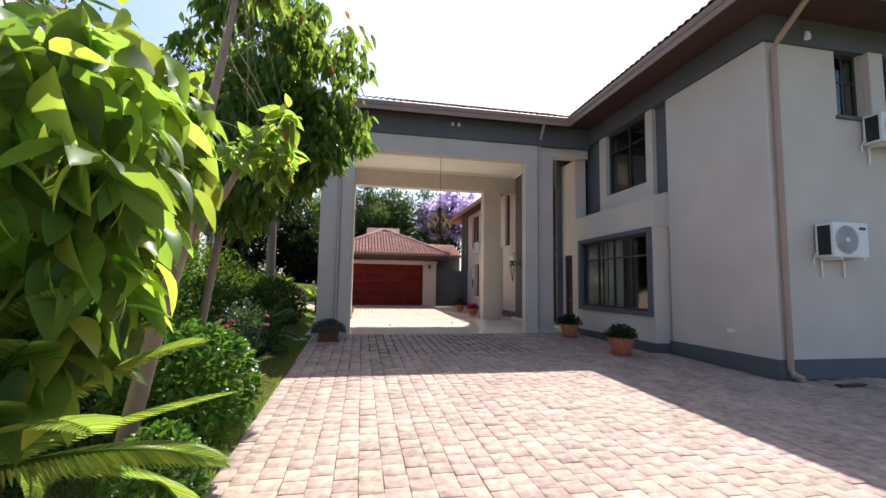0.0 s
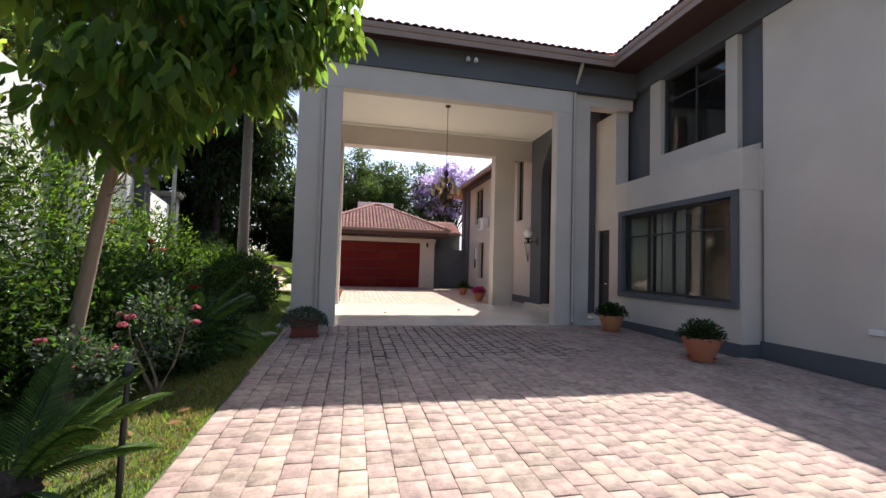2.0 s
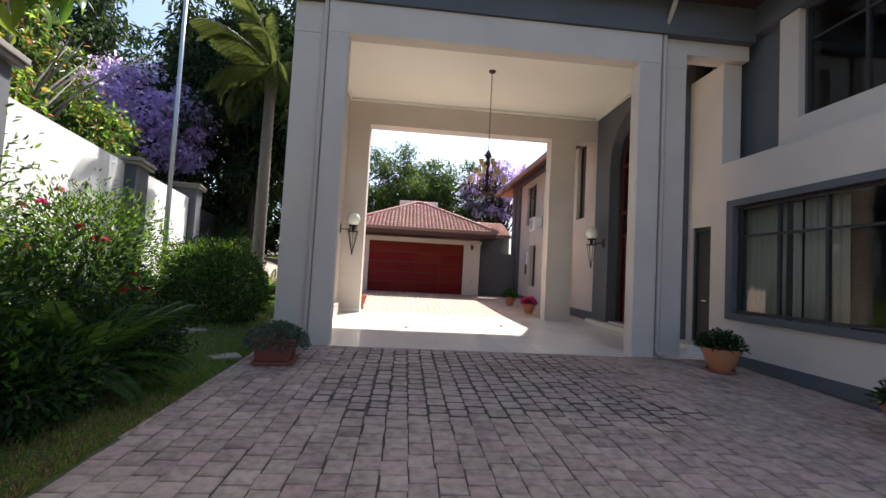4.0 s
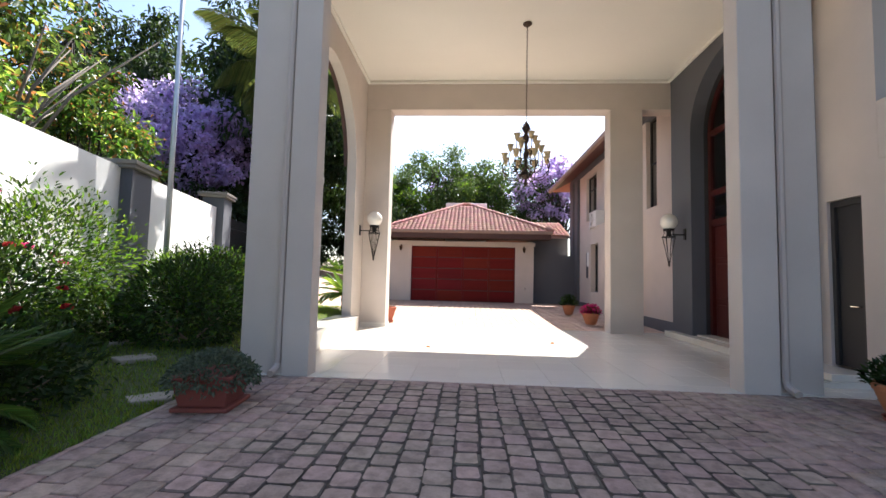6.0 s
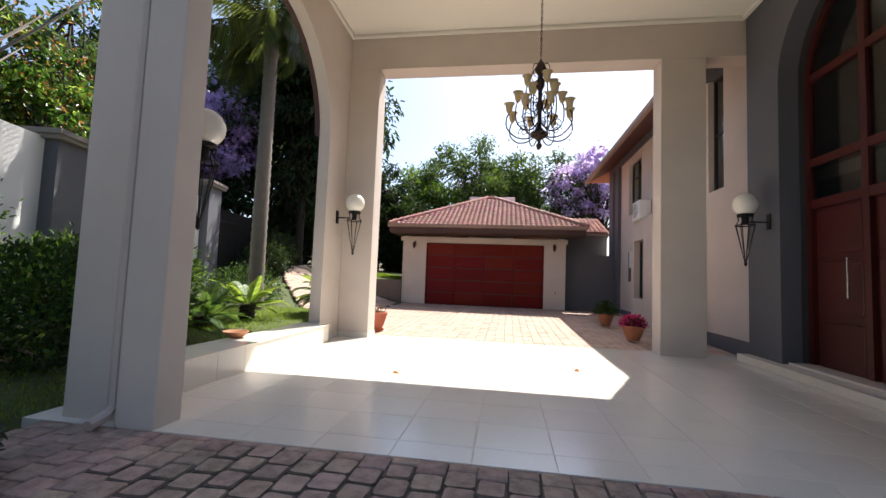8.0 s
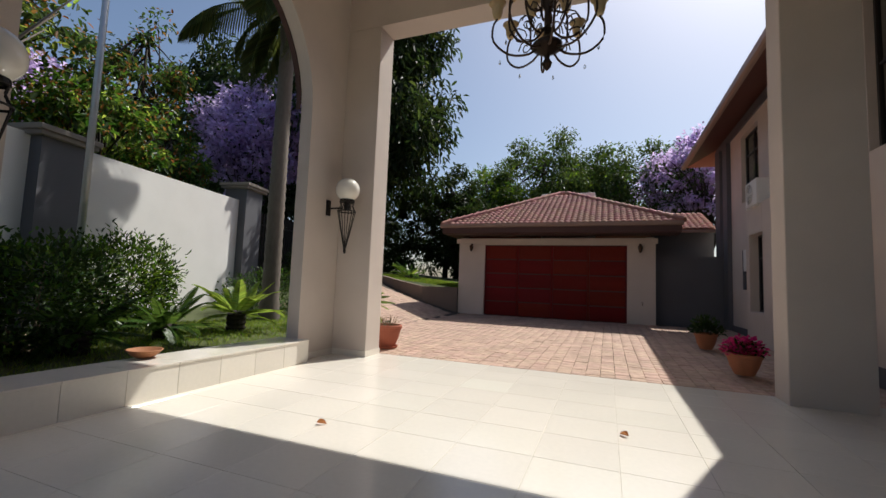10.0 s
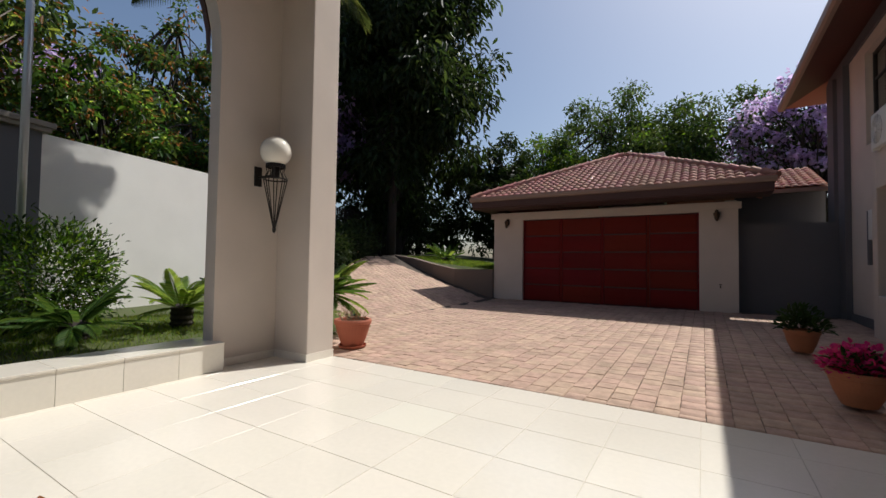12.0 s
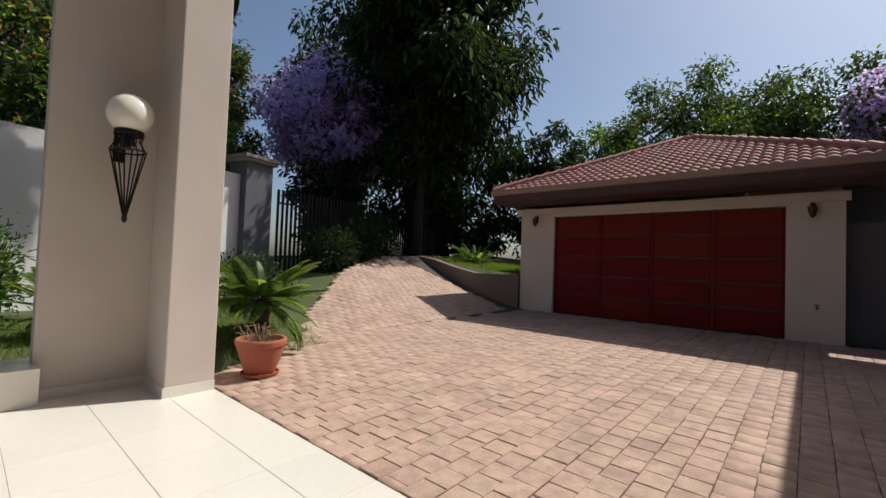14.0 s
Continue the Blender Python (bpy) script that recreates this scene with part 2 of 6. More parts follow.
def box(bm, x0, x1, y0, y1, z0, z1, bevel=0.0):
    b = bm if not bevel else bmesh.new()
    v = [b.verts.new((x, y, z)) for x in (x0, x1) for y in (y0, y1) for z in (z0, z1)]
    for f in ((0, 1, 3, 2), (4, 6, 7, 5), (0, 4, 5, 1), (2, 3, 7, 6), (0, 2, 6, 4), (1, 5, 7, 3)):
        b.faces.new([v[i] for i in f])
    if bevel:
        bmesh.ops.bevel(b, geom=b.edges[:], offset=bevel, segments=2, affect="EDGES", profile=0.5)
        merge(bm, b)
    return bm


def merge(bm, other, m=None):
    if m is not None:
        other.transform(m)
    me = bpy.data.meshes.new("tmp")
    other.to_mesh(me)
    other.free()
    bm.from_mesh(me)
    bpy.data.meshes.remove(me)


def boxes(*rows, bevel=0.0):
    bm = bmesh.new()
    for r in rows:
        box(bm, *r, bevel=bevel)
    return bm


def lathe(bm, profile, seg=24, at=(0, 0, 0)):
    """A turned body from rows of radius and height."""
    rings = []
    for r, z in profile:
        rings.append([bm.verts.new((at[0] + r * math.cos(a), at[1] + r * math.sin(a), at[2] + z)) for a in (2 * math.pi * i / seg for i in range(seg))])
    for a, b in zip(rings, rings[1:]):
        for i in range(seg):
            bm.faces.new((a[i], a[(i + 1) % seg], b[(i + 1) % seg], b[i]))
    for ring, (r, z) in ((rings[0], profile[0]), (rings[-1], profile[-1])):
        if r > 1e-4:
            bm.faces.new(ring)
    return bm


def tube(bm, points, radii, seg=8):
    """A round bar along points; radii one number or one per point."""
    points = [Vector(p) for p in points]
    if not isinstance(radii, (list, tuple)):
        radii = [radii] * len(points)
    rings = []
    for i, p in enumerate(points):
        d = (points[min(i + 1, len(points) - 1)] - points[max(i - 1, 0)]).normalized()
        u = d.cross(Vector((0.31, 0.17, 0.93)) if abs(d.z) < 0.93 else Vector((1, 0.1, 0))).normalized()
        w = d.cross(u)
        rings.append([bm.verts.new(p + float(radii[i]) * (math.cos(a) * u + math.sin(a) * w)) for a in (2 * math.pi * k / seg for k in range(seg))])
    for a, b in zip(rings, rings[1:]):
        for k in range(seg):
            bm.faces.new((a[k], a[(k + 1) % seg], b[(k + 1) % seg], b[k]))
    bm.faces.new(rings[0]), bm.faces.new(rings[-1])
    return bm


def smoothstep(a, b, x):
    t = np.clip((x - a) / (b - a), 0, 1)
    return t * t * (3 - 2 * t)


def paved_z(x, y):
    """Height of the paving: it falls a little towards the street and climbs to the gate behind."""
    front = -0.020 * np.clip(12.9 - y, 0, 9)
    back = 0.016 * np.clip(y - 19, 0, 12)
    ramp = 0.30 * smoothstep(0, 1, (y - 19.5) / 5) * np.clip(-1.6 - x, 0, 5)
    return front + back + ramp


def ground_z(x, y):
    """Height of the open ground beside the paving."""
    bed = 0.28 * smoothstep(-0.9, -2.0, x) * smoothstep(10.5, 14.0, y)
    lift = 0.9 * smoothstep(-3.0, -5.0, x) * smoothstep(19, 26, y)
    far = smoothstep(24, 30, y) * smoothstep(-2.5, -5.0, x) * 0.25
    return -0.020 * np.clip(12.9 - y, 0, 9) - 0.015 + bed + lift + far


# ---- ground and paving ----
def edge_x(y):
    """Left edge of the front paving."""
    return -0.71 - 0.018 * np.clip(y - 3, 0, 10)


def rear_edge_x(y):
    """Left edge of the paving behind the porch, which turns up the slope to the gate."""
    return np.interp(y, [18.9, 20.5, 22.0, 24.0, 26.5, 29.0], [-0.45, -1.5, -3.3, -5.0, -6.3, -6.6])


xs = np.r_[-400, -150, -60, -30, -18, np.arange(-12, 12.1, 0.25), 18, 30, 60, 150, 400]
ys = np.r_[-400, -150, -60, -30, -15, np.arange(-8, 34.1, 0.5), 45, 70, 150, 400]
gx, gy = np.meshgrid(xs, ys, indexing="ij")
gz = ground_z(gx, gy)
gz = np.where((gx > edge_x(gy) + 0.12) & (gy < 12.7), paved_z(gx, gy) - 0.15, gz)
gz = np.where((gx > -1.1) & (gx < 9) & (gy > 12.4) & (gy < 19.2), -0.5, gz)
gz = np.where((gx > rear_edge_x(gy) - 0.05) & (gy > 18.6) & (gy < 29.5), paved_z(gx, gy) - 0.15, gz)
nx, ny = gx.shape
idx = np.arange(nx * ny).reshape(nx, ny)
quads = np.stack([idx[:-1, :-1], idx[1:, :-1], idx[1:, 1:], idx[:-1, 1:]], -1).reshape(-1, 4)
ground = array_part("ground", np.stack([gx, gy, gz], -1).reshape(-1, 3), quads, TURF, smooth=True)
tagged(ground, "shaded garden soil and thin turf under the planting", "ground", kind="structure")


def sheet(name, left, right, y0, y1, drop, label, parent=None):
    """The sand bed under pavers, following the fall of the ground."""
    rows = np.linspace(y0, y1, 60)
    cols = np.linspace(0, 1, 40)
    X = np.array([[left(y) + c * (right(y) - left(y)) for c in cols] for y in rows])
    Y = np.repeat(rows[:, None], 40, 1)
    Z = paved_z(X, Y) - drop
    i = np.arange(X.size).reshape(X.shape)
    q = np.stack([i[:-1, :-1], i[:-1, 1:], i[1:, 1:], i[1:, :-1]], -1).reshape(-1, 4)
    return array_part(name, np.stack([X, Y, Z], -1).reshape(-1, 3), q, SAND, parent)


drive = tagged(sheet("driveway_front", lambda y: float(edge_x(y)), lambda y: 14.0, -6.0, 12.95, 0.014, ""), "brick-paved driveway of worn square clay pavers", "driveway", kind="structure")
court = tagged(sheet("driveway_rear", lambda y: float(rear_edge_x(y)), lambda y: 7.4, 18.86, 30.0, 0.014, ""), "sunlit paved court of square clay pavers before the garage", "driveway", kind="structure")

# ---- porch floor ----
PX0, PX1, PY0, PY1 = -0.62, 7.70, 12.96, 18.86
porch_floor = tagged(part("porch_floor", boxes((PX0 - 0.5, PX1, PY0 + 0.004, PY1 - 0.004, -0.25, -0.004)), GROUT), "polished cream porcelain tile floor of the porch", "floor", kind="structure")

# ---- house ----
house = thing("house", "two-storey beige plastered house with grey bands and red tiled roof", "house")
EAVE_Z = 6.86


def arch_wall(x0, x1, y0, y1, z0, z1, a0, a1, sill, spring, rise, seg=20):
    """A wall along y with an arched opening from a0 to a1, closed below the sill."""
    bm = bmesh.new()
    box(bm, x0, x1, y0, a0, z0, z1)
    box(bm, x0, x1, a1, y1, z0, z1)
    if sill > z0:
        box(bm, x0, x1, a0, a1, z0, sill)
    c, h = (a0 + a1) / 2, (a1 - a0) / 2
    pts = [(c - h * math.cos(math.pi * i / seg), spring + rise * math.sin(math.pi * i / seg)) for i in range(seg + 1)]
    for (ya, za), (yb, zb) in zip(pts, pts[1:]):
        v = [bm.verts.new(p) for p in ((x0, ya, za), (x0, yb, zb), (x0, yb, z1), (x0, ya, z1), (x1, ya, za), (x1, yb, zb), (x1, yb, z1), (x1, ya, z1))]
        for f in ((0, 1, 2, 3), (7, 6, 5, 4), (0, 4, 5, 1), (3, 2, 6, 7)):
            bm.faces.new([v[i] for i in f])
    bmesh.ops.remove_doubles(bm, verts=bm.verts, dist=0.0005)
    return bm


# porch: front and rear frames, arched garden side, ceiling
def pieces(name, rows, material, parent, bevel=0.0, label=""):
    """Several boxes, each a part of its own."""
    for r in rows:
        part(name, boxes(r, bevel=bevel), material, parent, label)


pieces("pillar", [(-0.24, 0.12, 12.96, 13.25, -0.05, 5.498), (-0.85, -0.241, 13.06, 13.40, -0.05, 5.498), (5.52, 5.95, 12.96, 13.25, -0.05, 5.498), (5.951, 6.52, 13.06, 13.40, -0.05, 5.498)], WALL, house, 0.012)
pieces("beam", [(-0.24, 5.95, 12.96, 13.25, 5.50, 6.06), (-0.85, -0.241, 13.06, 13.40, 5.50, 6.06), (5.951, 7.80, 13.06, 13.40, 5.78, 6.06), (5.951, 6.52, 13.06, 13.40, 5.50, 5.778)], WALL, house)
part("porch_band", boxes((-0.89, 7.80, 12.90, 13.25, 6.065, 6.80)), GREY, house, "grey painted band under the porch eave")
pieces("pillar", [(-0.62, 0.04, 18.39, 18.85, -0.05, 5.718), (5.72, 6.53, 18.39, 18.85, -0.05, 5.718)], WALL, house, 0.012)
pieces("beam", [(-0.62, 7.40, 18.39, 18.85, 5.72, 6.80)], WALL, house)
side_wall = part("porch_arch_wall", arch_wall(-0.84, -0.62, 13.40, 18.85, -0.2, 6.80, 14.0, 17.52, 0.26, 3.95, 1.85), WALL, house, "garden side wall with a tall arched opening")
part("arch_soffit", arch_wall(-0.93, -0.845, 13.95, 17.57, 4.9, 6.2, 14.02, 17.50, 4.9, 3.95, 1.83), SOFFIT, house)
part("porch_ceiling", boxes((-0.62, 7.40, 13.254, 18.388, 6.48, 6.60)), CEIL, house, "cream porch ceiling")
part("cornice", boxes((-0.62, 7.20, 18.31, 18.387, 6.40, 6.476), (7.14, 7.216, 13.26, 18.33, 6.40, 6.476), (-0.615, -0.54, 13.41, 18.33, 6.40, 6.476), bevel=0.02), CEIL, house)
part("skirting", boxes((-0.615, -0.605, 17.53, 18.376, 0, 0.10), (-0.605, 0.052, 18.376, 18.388, 0, 0.10), (0.042, 0.052, 18.389, 18.85, 0, 0.10)), TILE, house)

# grey slab round the front door
tagged(part("entrance_step", boxes((7.02, 7.70, 14.22, 18.38, 0.002, 0.13), bevel=0.008), TILE), "low cream tiled step before the front door", "step", kind="structure")
door_slab = part("door_surround", arch_wall(7.22, 7.52, 14.20, 18.36, -0.05, 6.478, 14.35, 17.45, -0.05, 4.75, 1.40), GREY, house, "dark grey arched entrance surround")

# main walls of the street-side wing
part("wall", boxes((7.80, 8.10, 6.70, 9.35, -0.3, 6.20), (7.80, 8.10, 9.35, 13.10, 2.97, 3.75), bevel=0.02), WALL, house)
bay = part("bay_wall", boxes((7.41, 7.9, 9.42, 13.24, -0.3, 0.77)), WALL, house, "ground-floor bay of beige plaster")
pieces("bay_pier", [(7.41, 8.1, 9.42, 9.50, 0.77, 2.97), (7.41, 8.1, 13.01, 13.24, 0.77, 2.97)], WALL, house)
part("bay_lintel", boxes((7.41, 8.1, 9.42, 13.24, 2.97, 3.74), bevel=0.02), WALL, house)
bm = bmesh.new()
for y0, y1 in ((9.425, 13.26),):
    v = [bm.verts.new(p) for p in ((7.41, y0, 3.741), (7.41, y1, 3.741), (7.86, y1, 3.88), (7.86, y0, 3.88), (7.41, y0, 3.72), (7.41, y1, 3.72), (7.86, y1, 3.72), (7.86, y0, 3.72))]
    for f in ((0, 1, 2, 3), (4, 5, 1, 0), (5, 6, 2, 1), (6, 7, 3, 2), (7, 4, 0, 3), (7, 6, 5, 4)):
        bm.faces.new([v[i] for i in f])
part("bay_ledge", bm, WALL, house)
# niche above the bay: grey back, light surround of the upper window
pieces("niche_panel", [(7.94, 8.10, 9.35, 10.16, 3.75, 6.20), (7.94, 8.10, 12.03, 13.4, 3.75, 6.20), (7.94, 8.10, 10.16, 12.03, 3.75, 4.30)], GREY, house, 0, "recessed grey panel beside the upper window")
pieces("window_jamb", [(7.82, 7.94, 9.89, 10.16, 3.86, 6.20), (7.82, 7.94, 12.03, 12.40, 3.86, 6.20), (7.82, 7.94, 10.16, 12.03, 3.86, 4.29)], WALL, house)
part("upper_band", boxes((7.76, 8.10, 6.64, 13.40, 6.205, 6.80), (8.10, 16.0, 6.64, 6.98, 6.205, 6.80)), GREY, house, "grey band under the eaves")
pieces("facade_wall", [(8.10, 9.47, 6.70, 7.0, -0.3, 6.20), (9.471, 10.12, 6.70, 7.0, -0.3, 4.88), (10.121, 10.62, 6.70, 7.0, -0.3, 6.20), (10.621, 11.30, 6.70, 7.0, -0.3, 4.88), (11.301, 16.0, 6.70, 7.0, -0.3, 6.20)], WALL, house)
part("facade_pilaster", boxes((10.14, 10.50, 6.56, 6.698, 4.78, 6.20), bevel=0.02), WALL, house)
pieces("entry_wall", [(7.42, 7.80, 13.24, 13.50, -0.2, 5.78), (7.42, 7.80, 13.50, 14.05, 2.56, 5.78), (7.42, 7.80, 14.05, 14.3, -0.2, 5.78)], WALL, house)
# dark plinth at the foot of the walls
part("plinth", boxes((7.765, 7.799, 6.665, 9.384, -0.4, 0.21), (7.375, 7.409, 9.385, 13.24, -0.4, 0.14), (7.411, 7.764, 9.385, 9.418, -0.4, 0.14), (7.801, 16, 6.665, 6.699, -0.4, 0.21)), GREY, house, "dark grey painted foot of the walls")
part("rear_plinth", boxes((7.36, 7.40, 17.87, 29.6, -0.1, 0.30)), GREY, house)
# rear wing
pieces("rear_wing_wall", [
    (7.40, 7.75, 17.86, 19.60, -0.2, 6.10), (7.40, 7.75, 19.60, 20.30, -0.2, 3.46), (7.40, 7.75, 20.30, 24.0, -0.2, 6.10), (7.40, 7.75, 24.0, 25.0, -0.2, 0.85), (7.40, 7.75, 24.0, 25.0, 2.75, 6.10),
    (7.40, 7.75, 25.0, 25.2, -0.2, 6.10), (7.40, 7.75, 25.2, 26.7, -0.2, 3.9), (7.40, 7.75, 25.2, 26.7, 5.85, 6.1), (7.40, 7.75, 26.7, 29.7, -0.2, 6.10)], WALL, house)
part("rear_bay", boxes((7.10, 7.398, 20.6, 24.0, -0.1, 3.45), (7.10, 7.398, 24.0, 25.0, -0.1, 0.85), (7.10, 7.398, 24.0, 25.0, 2.75, 3.45), (7.10, 7.398, 25.0, 25.25, -0.1, 3.45), bevel=0.015), WALL, house)
part("rear_band", boxes((7.36, 7.75, 18.86, 29.7, 6.105, 6.5)), GREY, house)
part("corner_pilaster", boxes((7.28, 7.398, 27.8, 28.3, -0.1, 6.1), (7.28, 7.398, 28.7, 29.3, -0.1, 6.1)), GREY, house)
part("rear_end_wall", boxes((7.75, 16, 29.4, 29.7, -0.2, 6.1)), WALL, house)
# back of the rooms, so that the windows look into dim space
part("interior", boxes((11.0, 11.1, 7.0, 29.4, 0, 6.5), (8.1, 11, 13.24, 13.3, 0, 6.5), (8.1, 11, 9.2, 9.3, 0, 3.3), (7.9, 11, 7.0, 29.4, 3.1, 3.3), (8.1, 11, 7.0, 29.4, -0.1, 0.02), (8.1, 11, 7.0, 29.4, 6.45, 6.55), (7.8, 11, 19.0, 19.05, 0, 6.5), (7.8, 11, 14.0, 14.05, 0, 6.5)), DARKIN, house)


def eave(name, pts, parent, out=0.0):
    """A gutter with its rounded front and lip, along a line."""
    bm = bmesh.new()
    prof = [(-0.13, 0.0), (-0.13, -0.09), (-0.11, -0.13), (-0.03, -0.145), (0.02, -0.12), (0.035, -0.06), (0.035, 0.0), (0.015, 0.0), (0.015, -0.05), (-0.11, -0.06), (-0.11, 0.0)]
    p, q = Vector(pts[0]), Vector(pts[1])
    d = (q - p).normalized()
    o = Vector((d.y, -d.x, 0))
    a = [bm.verts.new(p + o * u + Vector((0, 0, w))) for u, w in prof]
    b = [bm.verts.new(q + o * u + Vector((0, 0, w))) for u, w in prof]
    n = len(prof)
    for i in range(n):
        bm.faces.new((a[i], a[(i + 1) % n], b[(i + 1) % n], b[i]))
    bm.faces.new(a), bm.faces.new(b)
    return part(name, bm, BROWN, parent)


def slab(pts, thick=0.06):
    """A thin roof deck from the corners of its plane."""
    bm = bmesh.new()
    top = [bm.verts.new(p) for p in pts]
    low = [bm.verts.new(Vector(p) - Vector((0, 0, thick))) for p in pts]
    bm.faces.new(top), bm.faces.new(low)
    n = len(pts)
    for i in range(n):
        bm.faces.new((top[i], top[(i + 1) % n], low[(i + 1) % n], low[i]))
    return bm


# roofs: the porch ridge runs across, the wings run along
EX = 6.86
PE = 12.52
RH = EAVE_Z + 1.55
part("porch_roof", slab([(-1.2, PE, EAVE_Z), (EX, PE, EAVE_Z), (EX + 3.1, PE + 3.3, RH), (2.0, PE + 3.3, RH)]), ROOF, house)
part("porch_roof_rear", slab([(-1.2, 19.3, EAVE_Z), (2.0, PE + 3.3, RH), (EX + 3.1, PE + 3.3, RH), (EX, 19.3, EAVE_Z)]), ROOF, house)
part("porch_roof_side", slab([(-1.2, PE, EAVE_Z), (2.0, PE + 3.3, RH), (-1.2, 19.3, EAVE_Z)]), ROOF, house)
part("wing_roof", slab([(EX, 5.8, EAVE_Z), (EX, PE, EAVE_Z), (EX + 4.2, PE + 4, EAVE_Z + 2.0), (EX + 4.2, 10.0, EAVE_Z + 2.0)]), ROOF, house)
part("wing_roof_end", slab([(EX, 5.8, EAVE_Z), (EX + 4.2, 10.0, EAVE_Z + 2.0), (16, 10, EAVE_Z + 2.0), (16, 5.8, EAVE_Z)]), ROOF, house)
RE = 6.44
part("rear_roof", slab([(RE, 18.9, 6.05), (RE + 4, 18.9, 8.0), (RE + 4, 26, 8.0), (RE, 30.3, 6.05)]), ROOF, house)
part("rear_roof_end", slab([(RE, 30.3, 6.05), (RE + 4, 26, 8.0), (16, 26, 8.0), (16, 30.3, 6.05)]), ROOF, house)
pieces("soffit", [(EX, 7.76, 5.8, 12.9, 6.72, 6.76), (7.76, 16, 5.8, 6.64, 6.72, 6.76), (-1.2, EX, PE, 12.9, 6.72, 6.76), (-1.2, -0.74, PE, 19.3, 6.72, 6.76), (-0.74, EX, 18.85, 19.3, 6.72, 6.76)], SOFFIT, house, 0, "dark red boarded soffit")
part("fascia", boxes((EX - 0.03, EX - 0.002, 5.8, PE, 6.62, 6.83), (-1.2, EX, PE - 0.03, PE - 0.002, 6.62, 6.83), (EX, 16, 5.77, 5.798, 6.62, 6.83)), BROWN, house)
bm = bmesh.new()
for y0, y1 in ((18.9, 30.2),):
    v = [bm.verts.new(p) for p in ((RE + 0.02, y0, 5.99), (RE + 0.02, y1, 5.99), (7.40, y1, 6.42), (7.40, y0, 6.42), (RE + 0.02, y0, 5.96), (RE + 0.02, y1, 5.96), (7.40, y1, 6.38), (7.40, y0, 6.38))]
    for f in ((0, 1, 2, 3), (7, 6, 5, 4), (0, 4, 5, 1), (1, 5, 6, 2), (3, 7, 4, 0), (2, 6, 7, 3)):
        bm.faces.new([v[i] for i in f])
part("rear_soffit", bm, mat("red_brown_soffit", (0.11, 0.035, 0.025), 0.6, 5, 0.08, 0.05, 60), house, "red-brown sloping soffit boards")
eave("gutter", ((-1.2, PE - 0.03, EAVE_Z + 0.02), (EX - 0.03, PE - 0.03, EAVE_Z + 0.02)), house)
eave("gutter", ((EX - 0.03, PE - 0.03, EAVE_Z + 0.02), (EX - 0.03, 5.7, EAVE_Z + 0.02)), house)
eave("gutter", ((EX - 0.03, 5.76, EAVE_Z + 0.02), (16, 5.76, EAVE_Z + 0.02)), house)
eave("gutter", ((RE - 0.03, 30.3, 6.06), (RE - 0.03, 18.9, 6.06)), house)


def downpipe(points, r=0.045, material=PIPE):
    """A square-section downpipe with swan neck and shoe."""
    bm = bmesh.new()
    tube(bm, points, r, 8)
    return part("downpipe", bm, material, house, "pinkish brown painted downpipe")


downpipe([(-0.30, 12.60, 6.72), (-0.30, 12.78, 6.45), (-0.30, 13.0, 6.15), (-0.30, 13.0, 0.16), (-0.30, 12.95, 0.09), (-0.30, 12.80, 0.05)], material=PIPEL)
downpipe([(6.03, 12.60, 6.72), (6.03, 12.78, 6.45), (6.03, 13.0, 6.15), (6.03, 13.0, 0.16), (6.03, 12.95, 0.09), (6.03, 12.80, 0.05)], material=PIPEL)
downpipe([(7.95, 5.80, 6.75), (7.95, 5.95, 6.60), (7.94, 6.50, 6.15), (7.94, 6.62, 6.0), (7.94, 6.62, 0.05), (7.95, 6.58, -0.03), (7.97, 6.42, -0.08)], 0.055)


def window_unit(name, label, x, y0, y1, z0, z1, cols, rows, fw=0.05, deep=0.07, surround=0.0):
    """A window in a wall that faces -x: frame, bars and panes."""
    w = tagged(part(name, boxes((x, x + deep, y0, y1, z0, z0 + fw), (x, x + deep, y0, y1, z1 - fw, z1), (x, x + deep, y0, y0 + fw, z0 + fw, z1 - fw), (x, x + deep, y1 - fw, y1, z0 + fw, z1 - fw)), FRAME), label, "window", kind="structure")
    cy = [y0 + fw] + [y0 + (y1 - y0) * c for c in cols] + [y1 - fw]
    cz = [z0 + fw] + [z0 + (z1 - z0) * c for c in rows] + [z1 - fw]
    for c in cy[1:-1]:
        part("mullion", boxes((x + 0.004, x + deep - 0.004, c - fw * 0.45, c + fw * 0.45, z0 + fw, z1 - fw)), FRAME, w)
    for c in cz[1:-1]:
        for a, b in zip(cy, cy[1:]):
            part("transom", boxes((x + 0.008, x + deep - 0.008, a + fw * 0.46, b - fw * 0.46, c - fw * 0.4, c + fw * 0.4)), FRAME, w)
    for a, b in zip(cy, cy[1:]):
        for c, d in zip(cz, cz[1:]):
            g = part("pane", boxes((x + deep * 0.45, x + deep * 0.55, a, b, c, d)), GLASS, w)
            g.visible_shadow = False
    return w


